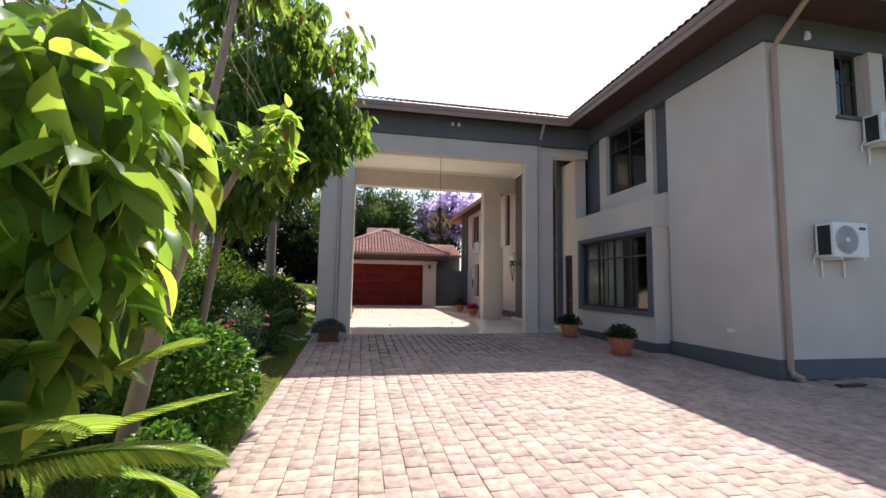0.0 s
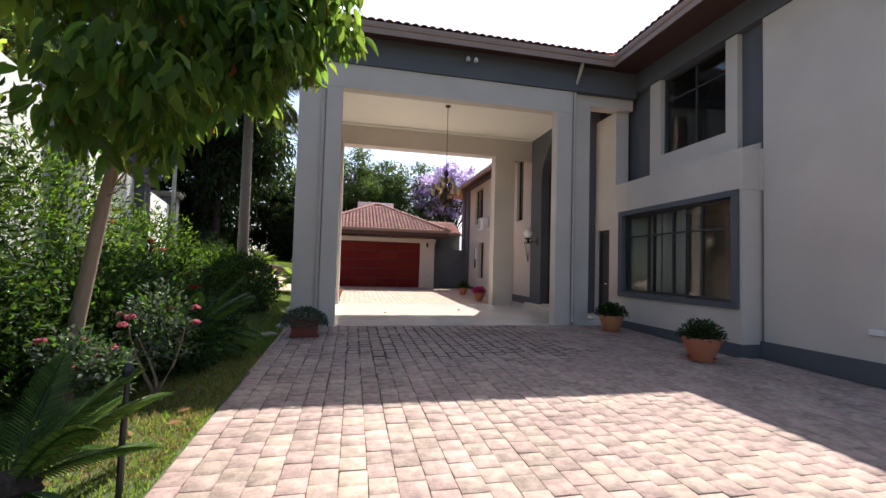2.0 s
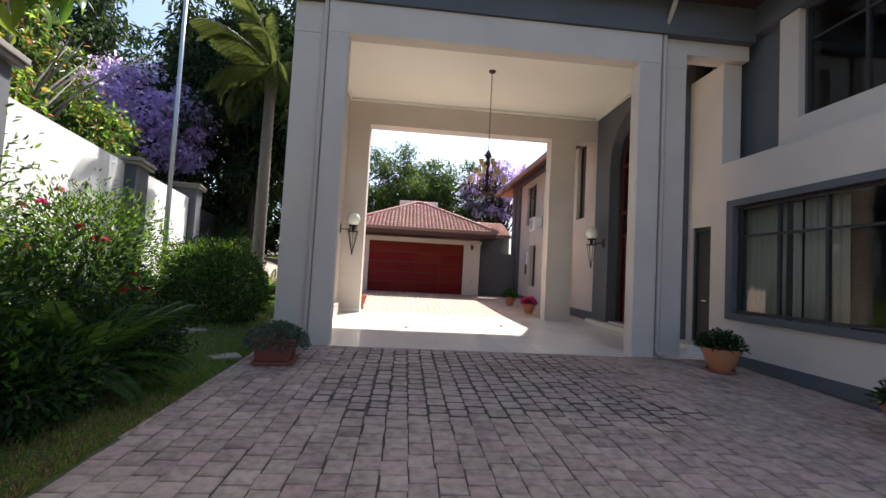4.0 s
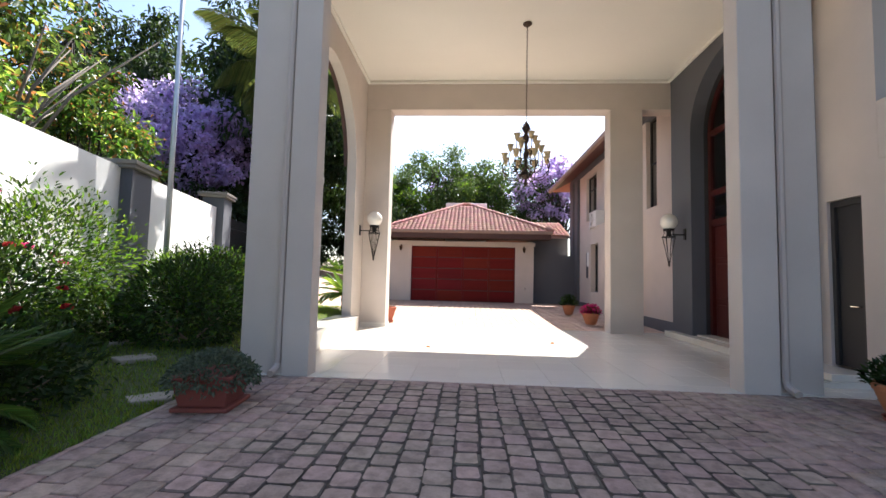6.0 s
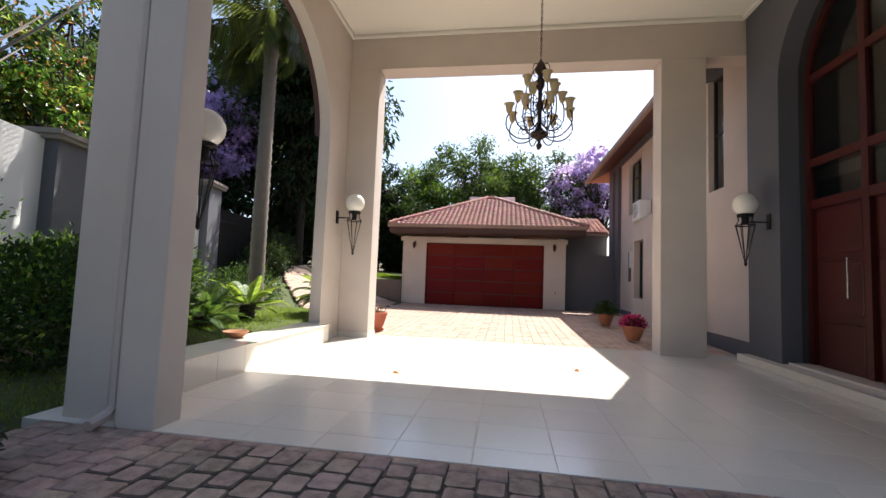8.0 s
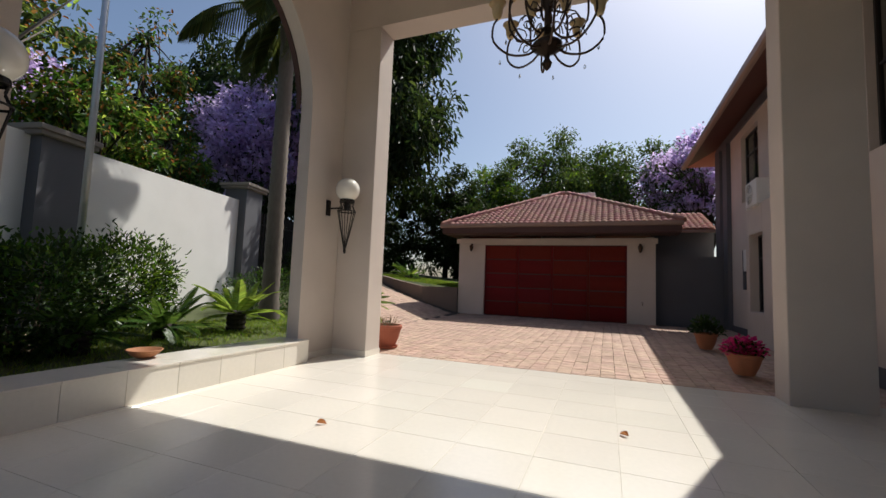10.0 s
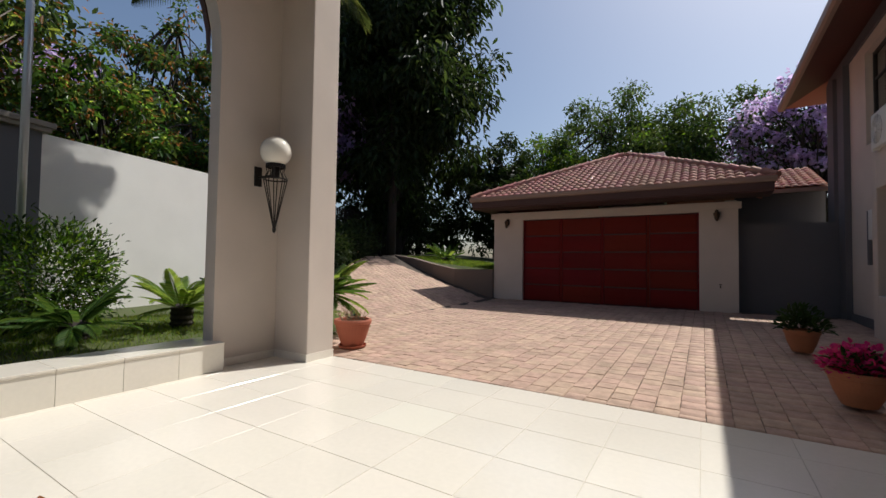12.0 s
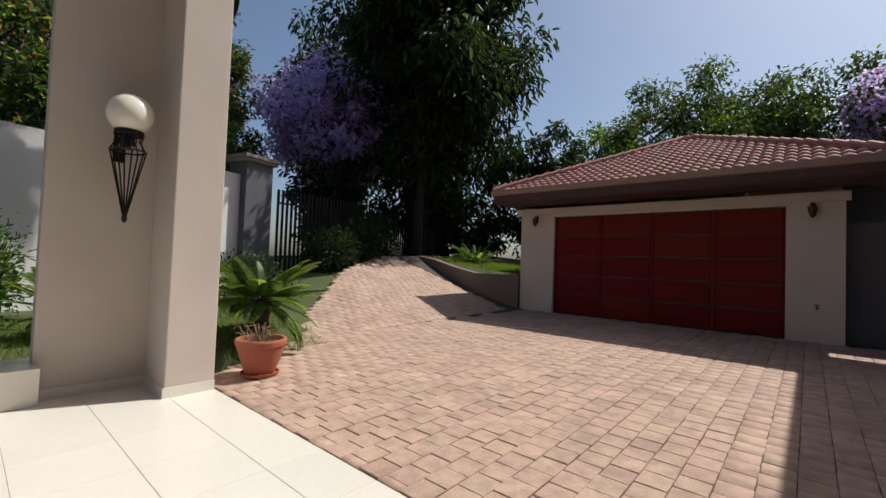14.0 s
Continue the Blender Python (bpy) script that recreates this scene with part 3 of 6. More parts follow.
window_unit("window_1", "large bronze-framed bay window with curtains behind", 7.49, 9.63, 12.86, 0.89, 2.85, (0.245, 0.492, 0.743), (0.72,))
window_unit("window_2", "dark upper-floor window in a grey niche", 7.99, 10.16, 12.03, 4.30, 6.20, (0.5,), (0.7,))
window_unit("window_3", "ground-floor window of the rear wing", 7.30, 24.0, 25.0, 0.85, 2.75, (0.5,), (0.7,))
window_unit("window_4", "upper window of the rear wing", 7.52, 25.2, 26.7, 3.9, 5.85, (0.5,), (0.7,))
window_unit("window_5", "tall narrow window beside the porch", 7.52, 19.6, 20.3, 3.46, 6.1, (), (0.5,))
pieces("window_surround", [(7.36, 7.48, 9.47, 13.03, 2.86, 2.98), (7.36, 7.48, 9.47, 13.03, 0.76, 0.88), (7.36, 7.48, 9.47, 9.62, 0.88, 2.86), (7.36, 7.48, 12.87, 13.03, 0.88, 2.86)], GREY, house, 0.006, "grey moulded window surround")
for name, x0, x1 in (("window_6", 9.47, 10.12), ("window_7", 10.62, 11.30)):
    w6 = tagged(part(name, boxes((x0, x1, 6.80, 6.86, 4.88, 4.94), (x0, x1, 6.80, 6.86, 6.14, 6.20), (x0, x0 + 0.06, 6.80, 6.86, 4.94, 6.14), (x1 - 0.06, x1, 6.80, 6.86, 4.94, 6.14)), FRAME), "small upper window in the street-side facade", "window", kind="structure")
    xm = (x0 + x1) / 2
    part("mullion", boxes((xm - 0.025, xm + 0.025, 6.81, 6.85, 4.94, 6.14)), FRAME, w6)
    for a, b in ((x0 + 0.06, xm - 0.025), (xm + 0.025, x1 - 0.06)):
        part("transom", boxes((a, b, 6.81, 6.85, 5.62, 5.66)), FRAME, w6)
        for z0, z1 in ((4.94, 5.62), (5.66, 6.14)):
            part("pane", boxes((a, b, 6.825, 6.833, z0, z1)), GLASS, w6)
    part("window_sill", boxes((x0 - 0.05, x1 + 0.015, 6.64, 6.80, 4.82, 4.878)), GREY, w6)
# curtains in the bay window
for y0, y1, deep in ((12.05, 12.84, 7.66), (11.74, 11.90, 7.63), (11.05, 11.72, 7.68), (9.66, 9.80, 7.66)):
    bm = bmesh.new()
    n = max(8, int((y1 - y0) / 0.035))
    a = [bm.verts.new((deep + 0.03 * math.sin(i * 1.9), y0 + (y1 - y0) * i / n, 0.55)) for i in range(n + 1)]
    b = [bm.verts.new((deep + 0.022 * math.sin(i * 1.9 + 0.3), y0 + (y1 - y0) * i / n, 2.84)) for i in range(n + 1)]
    for i in range(n):
        bm.faces.new((a[i], a[i + 1], b[i + 1], b[i]))
    c = part("curtain", bm, CURTAIN, smooth=True)
    c.modifiers.new("thick", "SOLIDIFY").thickness = 0.008
    tagged(c, "beige curtain hanging behind the bay window", "curtain", "bay window curtains")

# side door in the recess beside the porch
sd = tagged(part("door_1", boxes((7.50, 7.56, 13.51, 14.04, 0.2, 2.55)), DARKPL), "dark glazed side door in a recess", "door", kind="structure")
part("door_frame", boxes((7.46, 7.50, 13.51, 13.57, 0.2, 2.55), (7.46, 7.50, 13.98, 14.04, 0.2, 2.55), (7.46, 7.50, 13.57, 13.98, 2.47, 2.55)), FRAME, sd)
bm = tube(bmesh.new(), [(7.48, 13.62, 1.05), (7.44, 13.62, 1.05), (7.44, 13.74, 1.05)], 0.012)
part("handle", bm, CHROME, sd, "steel lever handle")
tagged(part("door_step", boxes((6.62, 7.40, 13.43, 14.19, -0.05, 0.08), bevel=0.01), TILE), "lower cream tiled step before the side door", "step", kind="structure")
tagged(part("door_step", boxes((6.90, 7.45, 13.42, 14.18, 0.084, 0.18), bevel=0.01), TILE), "cream tiled step before the side door", "step", kind="structure")


# ---- front door ----
fd = tagged(part("door_2", boxes((7.68, 7.73, 14.35, 17.45, -0.02, 2.66)), WOODD), "tall arched mahogany front door with glazed top", "door", kind="structure")
part("rail", boxes((7.61, 7.70, 14.35, 17.45, 2.60, 2.74)), WOODD, fd)
part("rail", boxes((7.61, 7.70, 14.35, 17.45, 3.28, 3.40)), WOODD, fd)
part("rail", boxes((7.61, 7.70, 14.35, 17.45, 4.66, 4.78)), WOODD, fd)
for y in (14.35, 15.25, 16.25, 17.34):
    part("stile", boxes((7.605, 7.695, y, y + 0.11, 0.0, 6.0 if 14.5 < y < 16.9 else 4.8)), WOODD, fd)
for y0, y1 in ((14.48, 15.23), (15.38, 15.79), (15.83, 16.23), (16.38, 17.32)):
    for z0, z1 in ((0.12, 0.85), (0.98, 1.75), (1.88, 2.56)):
        part("panel", boxes((7.645, 7.69, y0 + 0.05, y1 - 0.05, z0, z1), bevel=0.018), WOODD, fd)
    for z0, z1 in ((2.74, 3.28), (3.40, 4.66), (4.78, 5.7)):
        part("pane", boxes((7.655, 7.662, y0 - 0.02, y1 + 0.02, z0, z1)), GLASS, fd)
part("arch_frame", arch_wall(7.61, 7.68, 14.30, 17.50, 4.7, 6.25, 14.47, 17.33, 4.7, 4.75, 1.27), WOODD, fd)
bm = tube(bmesh.new(), [(7.61, 16.55, 1.22), (7.54, 16.55, 1.22), (7.54, 16.55, 1.79), (7.61, 16.55, 1.79)], 0.016)
part("handle", bm, CHROME, fd, "long brushed steel pull handle")
tagged(part("door_threshold", boxes((7.30, 7.69, 14.37, 17.43, 0.131, 0.165), bevel=0.006), TILE), "cream tiled threshold of the front door", "threshold", kind="structure")
part("door_reveal", arch_wall(7.521, 7.75, 14.20, 18.3, -0.05, 6.478, 14.36, 17.44, -0.05, 4.75, 1.39), REVEAL_SHADE, house, "door reveal, its colour darkened for the shade of the recess")


# ---- garden kerb wall inside the arch ----
kerb = tagged(part("planter_wall", boxes((-1.0, -0.462, 13.41, 17.56, -0.05, 0.313)), GROUT), "low tiled wall between porch and garden", "wall", kind="structure")

# ---- garage ----
garage = thing("garage", "low beige garage with a hipped terracotta roof", "garage")
GY = 27.85
pieces("wall", [(-1.65, -0.62, GY, GY + 0.25, 0.0, 3.04), (4.38, 5.25, GY, GY + 0.25, 0.0, 3.04), (-0.62, 4.38, GY, GY + 0.25, 2.79, 3.04)], WALL, garage)
part("side_wall", boxes((-1.65, -1.40, GY + 0.25, 34.5, 0.0, 3.1), (4.97, 5.22, GY + 0.25, 34.5, 0.0, 3.1), (-1.40, 4.97, 34.2, 34.5, 0, 3.1)), WALL, garage)
part("fascia", boxes((-2.05, 5.9, 26.95, 26.99, 3.16, 3.42), (-2.05, -2.01, 26.99, 35.4, 3.16, 3.42)), SOFFIT, garage)
part("soffit", boxes((-2.05, 5.9, 26.99, GY + 0.1, 3.12, 3.16), (-2.05, -1.65, GY, 35.4, 3.12, 3.16)), SOFFIT, garage)
part("lintel", boxes((-1.75, 5.32, GY - 0.05, GY - 0.003, 2.84, 3.02)), WALL, garage)
eave("gutter", ((-2.12, 26.93, 3.48), (5.95, 26.93, 3.48)), garage)
APEX_A, APEX_B = Vector((1.75, 31.35, 5.36)), Vector((2.15, 31.35, 5.36))
part("roof_deck", slab([(-2.05, 26.97, 3.42), (5.95, 26.97, 3.42), APEX_B - Vector((0, 0, .05)), APEX_A - Vector((0, 0, .05))]), ROOF, garage)
part("roof_deck", slab([(-2.05, 26.97, 3.42), APEX_A - Vector((0, 0, .05)), (-2.05, 35.6, 3.42)]), ROOF, garage)
part("roof_deck", slab([(5.95, 26.97, 3.42), (5.95, 35.6, 3.42), APEX_B - Vector((0, 0, .05))]), ROOF, garage)
part("roof_deck", slab([(-2.05, 35.6, 3.42), APEX_A - Vector((0, 0, .05)), APEX_B - Vector((0, 0, .05)), (5.95, 35.6, 3.42)]), ROOF, garage)
gd = tagged(part("door_3", boxes((-0.62, 4.38, GY + 0.14, GY + 0.17, 0.1, 2.79)), WOODD), "wide mahogany sectional garage door with raised panels", "garage door", kind="structure")
for c in range(4):
    for r in range(5):
        w, h = 5.0 / 4, 2.63 / 5
        x, z = -0.62 + c * w, 0.14 + r * h
        part("panel", boxes((x + 0.045, x + w - 0.045, GY + 0.105, GY + 0.142, z + 0.024, z + h - 0.020), bevel=0.014), WOOD, gd)
for c in range(5):
    x = -0.62 + c * 5.0 / 4
    part("stile", boxes((x - 0.035 if c else x, x + 0.035 if c < 4 else x, GY + 0.10, GY + 0.139, 0.12, 2.78)), WOOD, gd)
# walls and roofs beside and behind the garage
tagged(part("wall_court", boxes((5.22, 7.40, 28.3, 28.5, 0.0, 2.46)), GREY), "grey courtyard wall between garage and house", "wall", kind="structure")
annex = thing("annex", "low tiled outbuilding behind the courtyard wall", "outbuilding")
part("wall", boxes((5.3, 7.4, 30.2, 30.4, 0, 3.6)), GREY, annex)
part("roof", slab([(4.2, 29.8, 3.55), (7.4, 29.8, 3.55), (7.4, 32.5, 4.6), (4.2, 32.5, 4.6)]), ROOF, annex)
part("gutter", boxes((4.2, 7.4, 29.68, 29.79, 3.44, 3.55)), BROWN, annex)
tagged(part("roof_parapet", boxes((0.7, 3.2, 33.2, 34.5, 3.5, 5.84), bevel=0.02), WHITE), "white plastered chimney block behind the roof", "chimney")

# ---- boundary wall ----
bwall = tagged(new("boundary_wall"), "tall white garden wall with grey capped piers", "wall", kind="structure")
WP = [(-2.0, 1.0), (-3.3, 6.0), (-4.5, 11.3), (-5.75, 16.65), (-7.05, 22.3)]
WT = [4.3, 4.2, 4.05, 3.7, 4.1]
for (a, b), (ta, tb) in zip(zip(WP, WP[1:]), zip(WT, WT[1:])):
    d = Vector((b[0] - a[0], b[1] - a[1], 0))
    bm = boxes((-0.12, 0.12, 0.25, d.length - 0.25, -0.4, min(ta, tb) - 0.12))
    bm.transform(Matrix.Translation((a[0], a[1], 0)) @ Matrix.Rotation(math.atan2(-d.x, d.y), 4, "Z"))
    part("panel", bm, WHITE, bwall)
for (x, y), t in zip(WP, WT):
    bm = boxes((-0.36, 0.36, -0.42, 0.42, -0.4, t))
    bm.transform(Matrix.Translation((x, y, 0)) @ Matrix.Rotation(0.23, 4, "Z"))
    pier = part("pier", bm, GREY, bwall, "grey painted pier")
    bm = boxes((-0.46, 0.46, -0.52, 0.52, t - 0.16, t - 0.08), (-0.5, 0.5, -0.56, 0.56, t - 0.08, t + 0.02), bevel=0.015)
    bm.transform(Matrix.Translation((x, y, 0)) @ Matrix.Rotation(0.23, 4, "Z"))
    part("cap", bm, mat("pier_cap", (0.24, 0.21, 0.18), 0.85, 5, 0.1, 0.2, 60), pier)
pole = tagged(part("flag_pole", tube(bmesh.new(), [(-4.72, 16.73, 0), (-4.72, 16.73, 5), (-4.72, 16.73, 9.5)], [0.06, 0.055, 0.045], 12), STEEL, smooth=True), "tall galvanised steel pole beside the garden wall", "pole")
# dark palisade fence behind the garden
fence = tagged(new("palisade_fence"), "dark steel palisade fence under the trees", "fence")
FA, FB = Vector((-7.2, 23.2, 0.9)), Vector((-9.5, 31.0, 1.2))
for i in range(46):
    p = FA.lerp(FB, i / 45)
    part("post", boxes((p.x - 0.02, p.x + 0.02, p.y - 0.035, p.y + 0.035, p.z - 0.5, p.z + 2.5)), IRON, fence)
for z in (0.5, 2.1):
    part("rail", tube(bmesh.new(), [FA + Vector((0, 0, z)), FB + Vector((0, 0, z))], 0.03, 6), IRON, fence)


# ---- lamps ----
def wall_lantern(at, face):
    """A black iron cone basket on a bracket with an opal globe; face is the way out of the wall along x."""
    s = thing("wall_lamp", "black iron basket wall lamp with a white opal globe", "wall lamp", "porch wall lamps", at=at)
    bm = boxes((-0.012, 0.012, -0.05, 0.05, -0.42, -0.16))
    bm.transform(Matrix.Translation((-0.365 * face, 0, 0)))
    part("back_plate", bm, IRON, s)
    part("bracket", tube(bmesh.new(), [(-0.355 * face, 0, -0.30), (-0.2 * face, 0, -0.30), (-0.08 * face, 0, -0.30)], 0.014), IRON, s)
    bm = bmesh.new()
    for z, r in ((-0.20, 0.115), (-0.36, 0.145)):
        n = 20
        tube(bm, [(r * math.cos(2 * math.pi * i / n), r * math.sin(2 * math.pi * i / n), z) for i in range(n + 1)], 0.010, 6)
    part("ring", bm, IRON, s)
    for i in range(8):
        a = 2 * math.pi * i / 8
        c, d = math.cos(a), math.sin(a)
        part("bar", tube(bmesh.new(), [(0.085 * c, 0.085 * d, -0.19), (0.115 * c, 0.115 * d, -0.21), (0.10 * c, 0.10 * d, -0.27), (0.145 * c, 0.145 * d, -0.36), (0.012 * c, 0.012 * d, -0.99)], 0.007, 5), IRON, s)
    part("tip", lathe(bmesh.new(), [(0.0, -1.06), (0.018, -1.04), (0.026, -1.01), (0.016, -0.98), (0.0, -0.975)], 12), IRON, s)
    part("collar", lathe(bmesh.new(), [(0.05, -0.34), (0.05, -0.2), (0.12, -0.19), (0.12, -0.165), (0.0, -0.165)], 20), IRON, s)
    bm = bmesh.new()
    bmesh.ops.create_uvsphere(bm, u_segments=36, v_segments=20, radius=0.195)
    part("globe", bm, OPAL, s, "white opal glass globe", smooth=True)
    return s


wall_lantern((-0.245, 18.06, 2.735), 1)
wall_lantern((-0.245, 13.72, 2.735), 1)
wall_lantern((6.845, 17.72, 2.735), -1)


def chandelier(at):
    c = thing("chandelier", "large aged bronze chandelier with tiers of amber glass cups", "chandelier", at=at)
    top = 6.47 - at[2]
    part("ceiling_rose", lathe(bmesh.new(), [(0.0, top - 0.06), (0.05, top - 0.05), (0.09, top - 0.015), (0.09, top)], 20), BRONZE, c)
    bm = bmesh.new()
    z = 1.32
    k = 0
    while z < top - 0.06:
        pts = []
        for i in range(9):
            a = 2 * math.pi * i / 8
            u, w = 0.014 * math.cos(a), 0.034 * math.sin(a)
            pts.append((u, 0, z + 0.03 + w) if k % 2 else (0, u, z + 0.03 + w))
        tube(bm, pts, 0.005, 5)
        z += 0.052
        k += 1
    part("chain", bm, BRONZE, c)
    part("stem", lathe(bmesh.new(), [(0.0, 0.0), (0.03, 0.03), (0.045, 0.07), (0.02, 0.11), (0.03, 0.15), (0.12, 0.20), (0.13, 0.24), (0.07, 0.28), (0.03, 0.33), (0.03, 0.55), (0.05, 0.60), (0.055, 0.66), (0.03, 0.72), (0.03, 0.86), (0.06, 0.92), (0.065, 1.0), (0.03, 1.06), (0.05, 1.10), (0.085, 1.16), (0.06, 1.24), (0.02, 1.30), (0.0, 1.34)], 18), BRONZE, c, smooth=True)
    for tier, (n, r, zc, za, turn) in enumerate(((4, 0.20, 0.93, 0.66, 0.4), (6, 0.31, 0.72, 0.40, 0.1), (8, 0.44, 0.52, 0.26, 0.25))):
        for i in range(n):
            a = 2 * math.pi * i / n + turn
            cs, sn = math.cos(a), math.sin(a)
            prof = [(0.03, za), (r * 0.35, za - 0.10), (r * 0.75, za - 0.10), (r * 1.06, za + 0.02), (r * 1.08, zc - 0.10), (r, zc - 0.03)]
            P = [Vector((q * cs, q * sn, h)) for q, h in prof]
            fine = []
            for j in range(len(P) - 1):
                p0, p1, p2, p3 = P[max(j - 1, 0)], P[j], P[j + 1], P[min(j + 2, len(P) - 1)]
                for s in (0, 0.33, 0.66):
                    fine.append(0.5 * (2 * p1 + (p2 - p0) * s + (2 * p0 - 5 * p1 + 4 * p2 - p3) * s * s + (3 * p1 - p0 - 3 * p2 + p3) * s ** 3))
            fine.append(P[-1])
            arm = part("arm", tube(bmesh.new(), fine, 0.010, 6), BRONZE, c)
            sc = [Vector(((r * 0.55 + 0.09 * (1 - t / 14) * math.cos(t * 0.75)) * cs, (r * 0.55 + 0.09 * (1 - t / 14) * math.cos(t * 0.75)) * sn, za + 0.06 + 0.09 * (1 - t / 14) * math.sin(t * 0.75))) for t in range(13)]
            part("scroll", tube(bmesh.new(), sc, 0.006, 5), BRONZE, arm)
            part("cup", lathe(bmesh.new(), [(0.022, -0.03), (0.035, -0.01), (0.046, 0.03), (0.05, 0.07), (0.066, 0.105), (0.078, 0.115), (0.072, 0.115), (0.045, 0.075), (0.038, 0.03), (0.0, 0.0)], 16, (r * cs, r * sn, zc)), AMBER, arm, "amber glass cup", smooth=True)
    for i in range(4):
        a = math.pi / 4 + i * math.pi / 2
        cs, sn = math.cos(a), math.sin(a)
        sc = [Vector(((0.09 + 0.075 * math.cos(t * 0.6)) * cs, (0.09 + 0.075 * math.cos(t * 0.6)) * sn, 1.13 + 0.10 * math.sin(t * 0.6))) for t in range(11)]
        part("crown_scroll", tube(bmesh.new(), sc, 0.007, 5), BRONZE, c)
    for i in range(8):
        a = 2 * math.pi * i / 8
        x, y = 0.42 * math.cos(a), 0.42 * math.sin(a)
        part("crystal_drop", lathe(bmesh.new(), [(0.0, -0.05), (0.011, -0.035), (0.006, -0.01), (0.0, 0.0)], 6, (x, y, 0.17)), GLASS, c)
    return c


chandelier((3.25, 15.85, 3.13))

for x in (3.05, 3.25):
    f = thing("flood_lamp", "small white floodlight under the porch eave", "floodlight", "porch floodlights", at=(x, 12.88, 6.52))
    part("arm", tube(bmesh.new(), [(0, 0.02, 0), (0, -0.06, 0.0), (0, -0.09, -0.03)], 0.012), ACWHITE, f)
    part("head", lathe(bmesh.new(), [(0.02, 0.05), (0.05, 0.0), (0.055, -0.06), (0.0, -0.065)], 14, (0, -0.10, -0.04)), ACWHITE, f)
cam_lamp = thing("security_lamp", "small white security light on the corner band", "floodlight", at=(8.75, 6.63, 6.42))
part("base", boxes((-0.05, 0.05, -0.03, 0.0, -0.05, 0.05), bevel=0.008), ACWHITE, cam_lamp)
part("arm", tube(bmesh.new(), [(0, -0.03, 0), (-0.06, -0.08, -0.04), (-0.14, -0.12, -0.12)], 0.015), ACWHITE, cam_lamp)
part("head", lathe(bmesh.new(), [(0.025, 0.06), (0.05, 0.02), (0.055, -0.06), (0.0, -0.065)], 14, (-0.15, -0.13, -0.13)), ACWHITE, cam_lamp)
for x in (-1.12, 4.78):
    g = thing("garage_lamp", "small bronze lantern beside the garage door", "wall lamp", "garage lanterns", at=(x, GY - 0.05, 2.70))
    part("plate", boxes((-0.04, 0.04, -0.02, 0.0, -0.08, 0.12), bevel=0.006), BRONZE, g)
    part("arm", tube(bmesh.new(), [(0, -0.02, 0.09), (0, -0.10, 0.12), (0, -0.12, 0.06)], 0.012), BRONZE, g)
    part("lantern", lathe(bmesh.new(), [(0.0, 0.09), (0.05, 0.05), (0.085, 0.03), (0.075, 0.0), (0.05, -0.13), (0.025, -0.17), (0.0, -0.19)], 8, (0, -0.12, 0)), BRONZE, g)
tap = thing("garden_tap", "small bronze garden tap on the garage wall", "tap", at=(4.85, GY - 0.003, 0.82))
part("spout", tube(bmesh.new(), [(0, 0, 0), (0, -0.07, 0), (0, -0.09, -0.05)], 0.014), BRONZE, tap)
part("wheel", lathe(bmesh.new(), [(0.0, 0.05), (0.035, 0.045), (0.035, 0.03), (0.0, 0.025)], 12, (0, -0.06, 0)), BRONZE, tap)


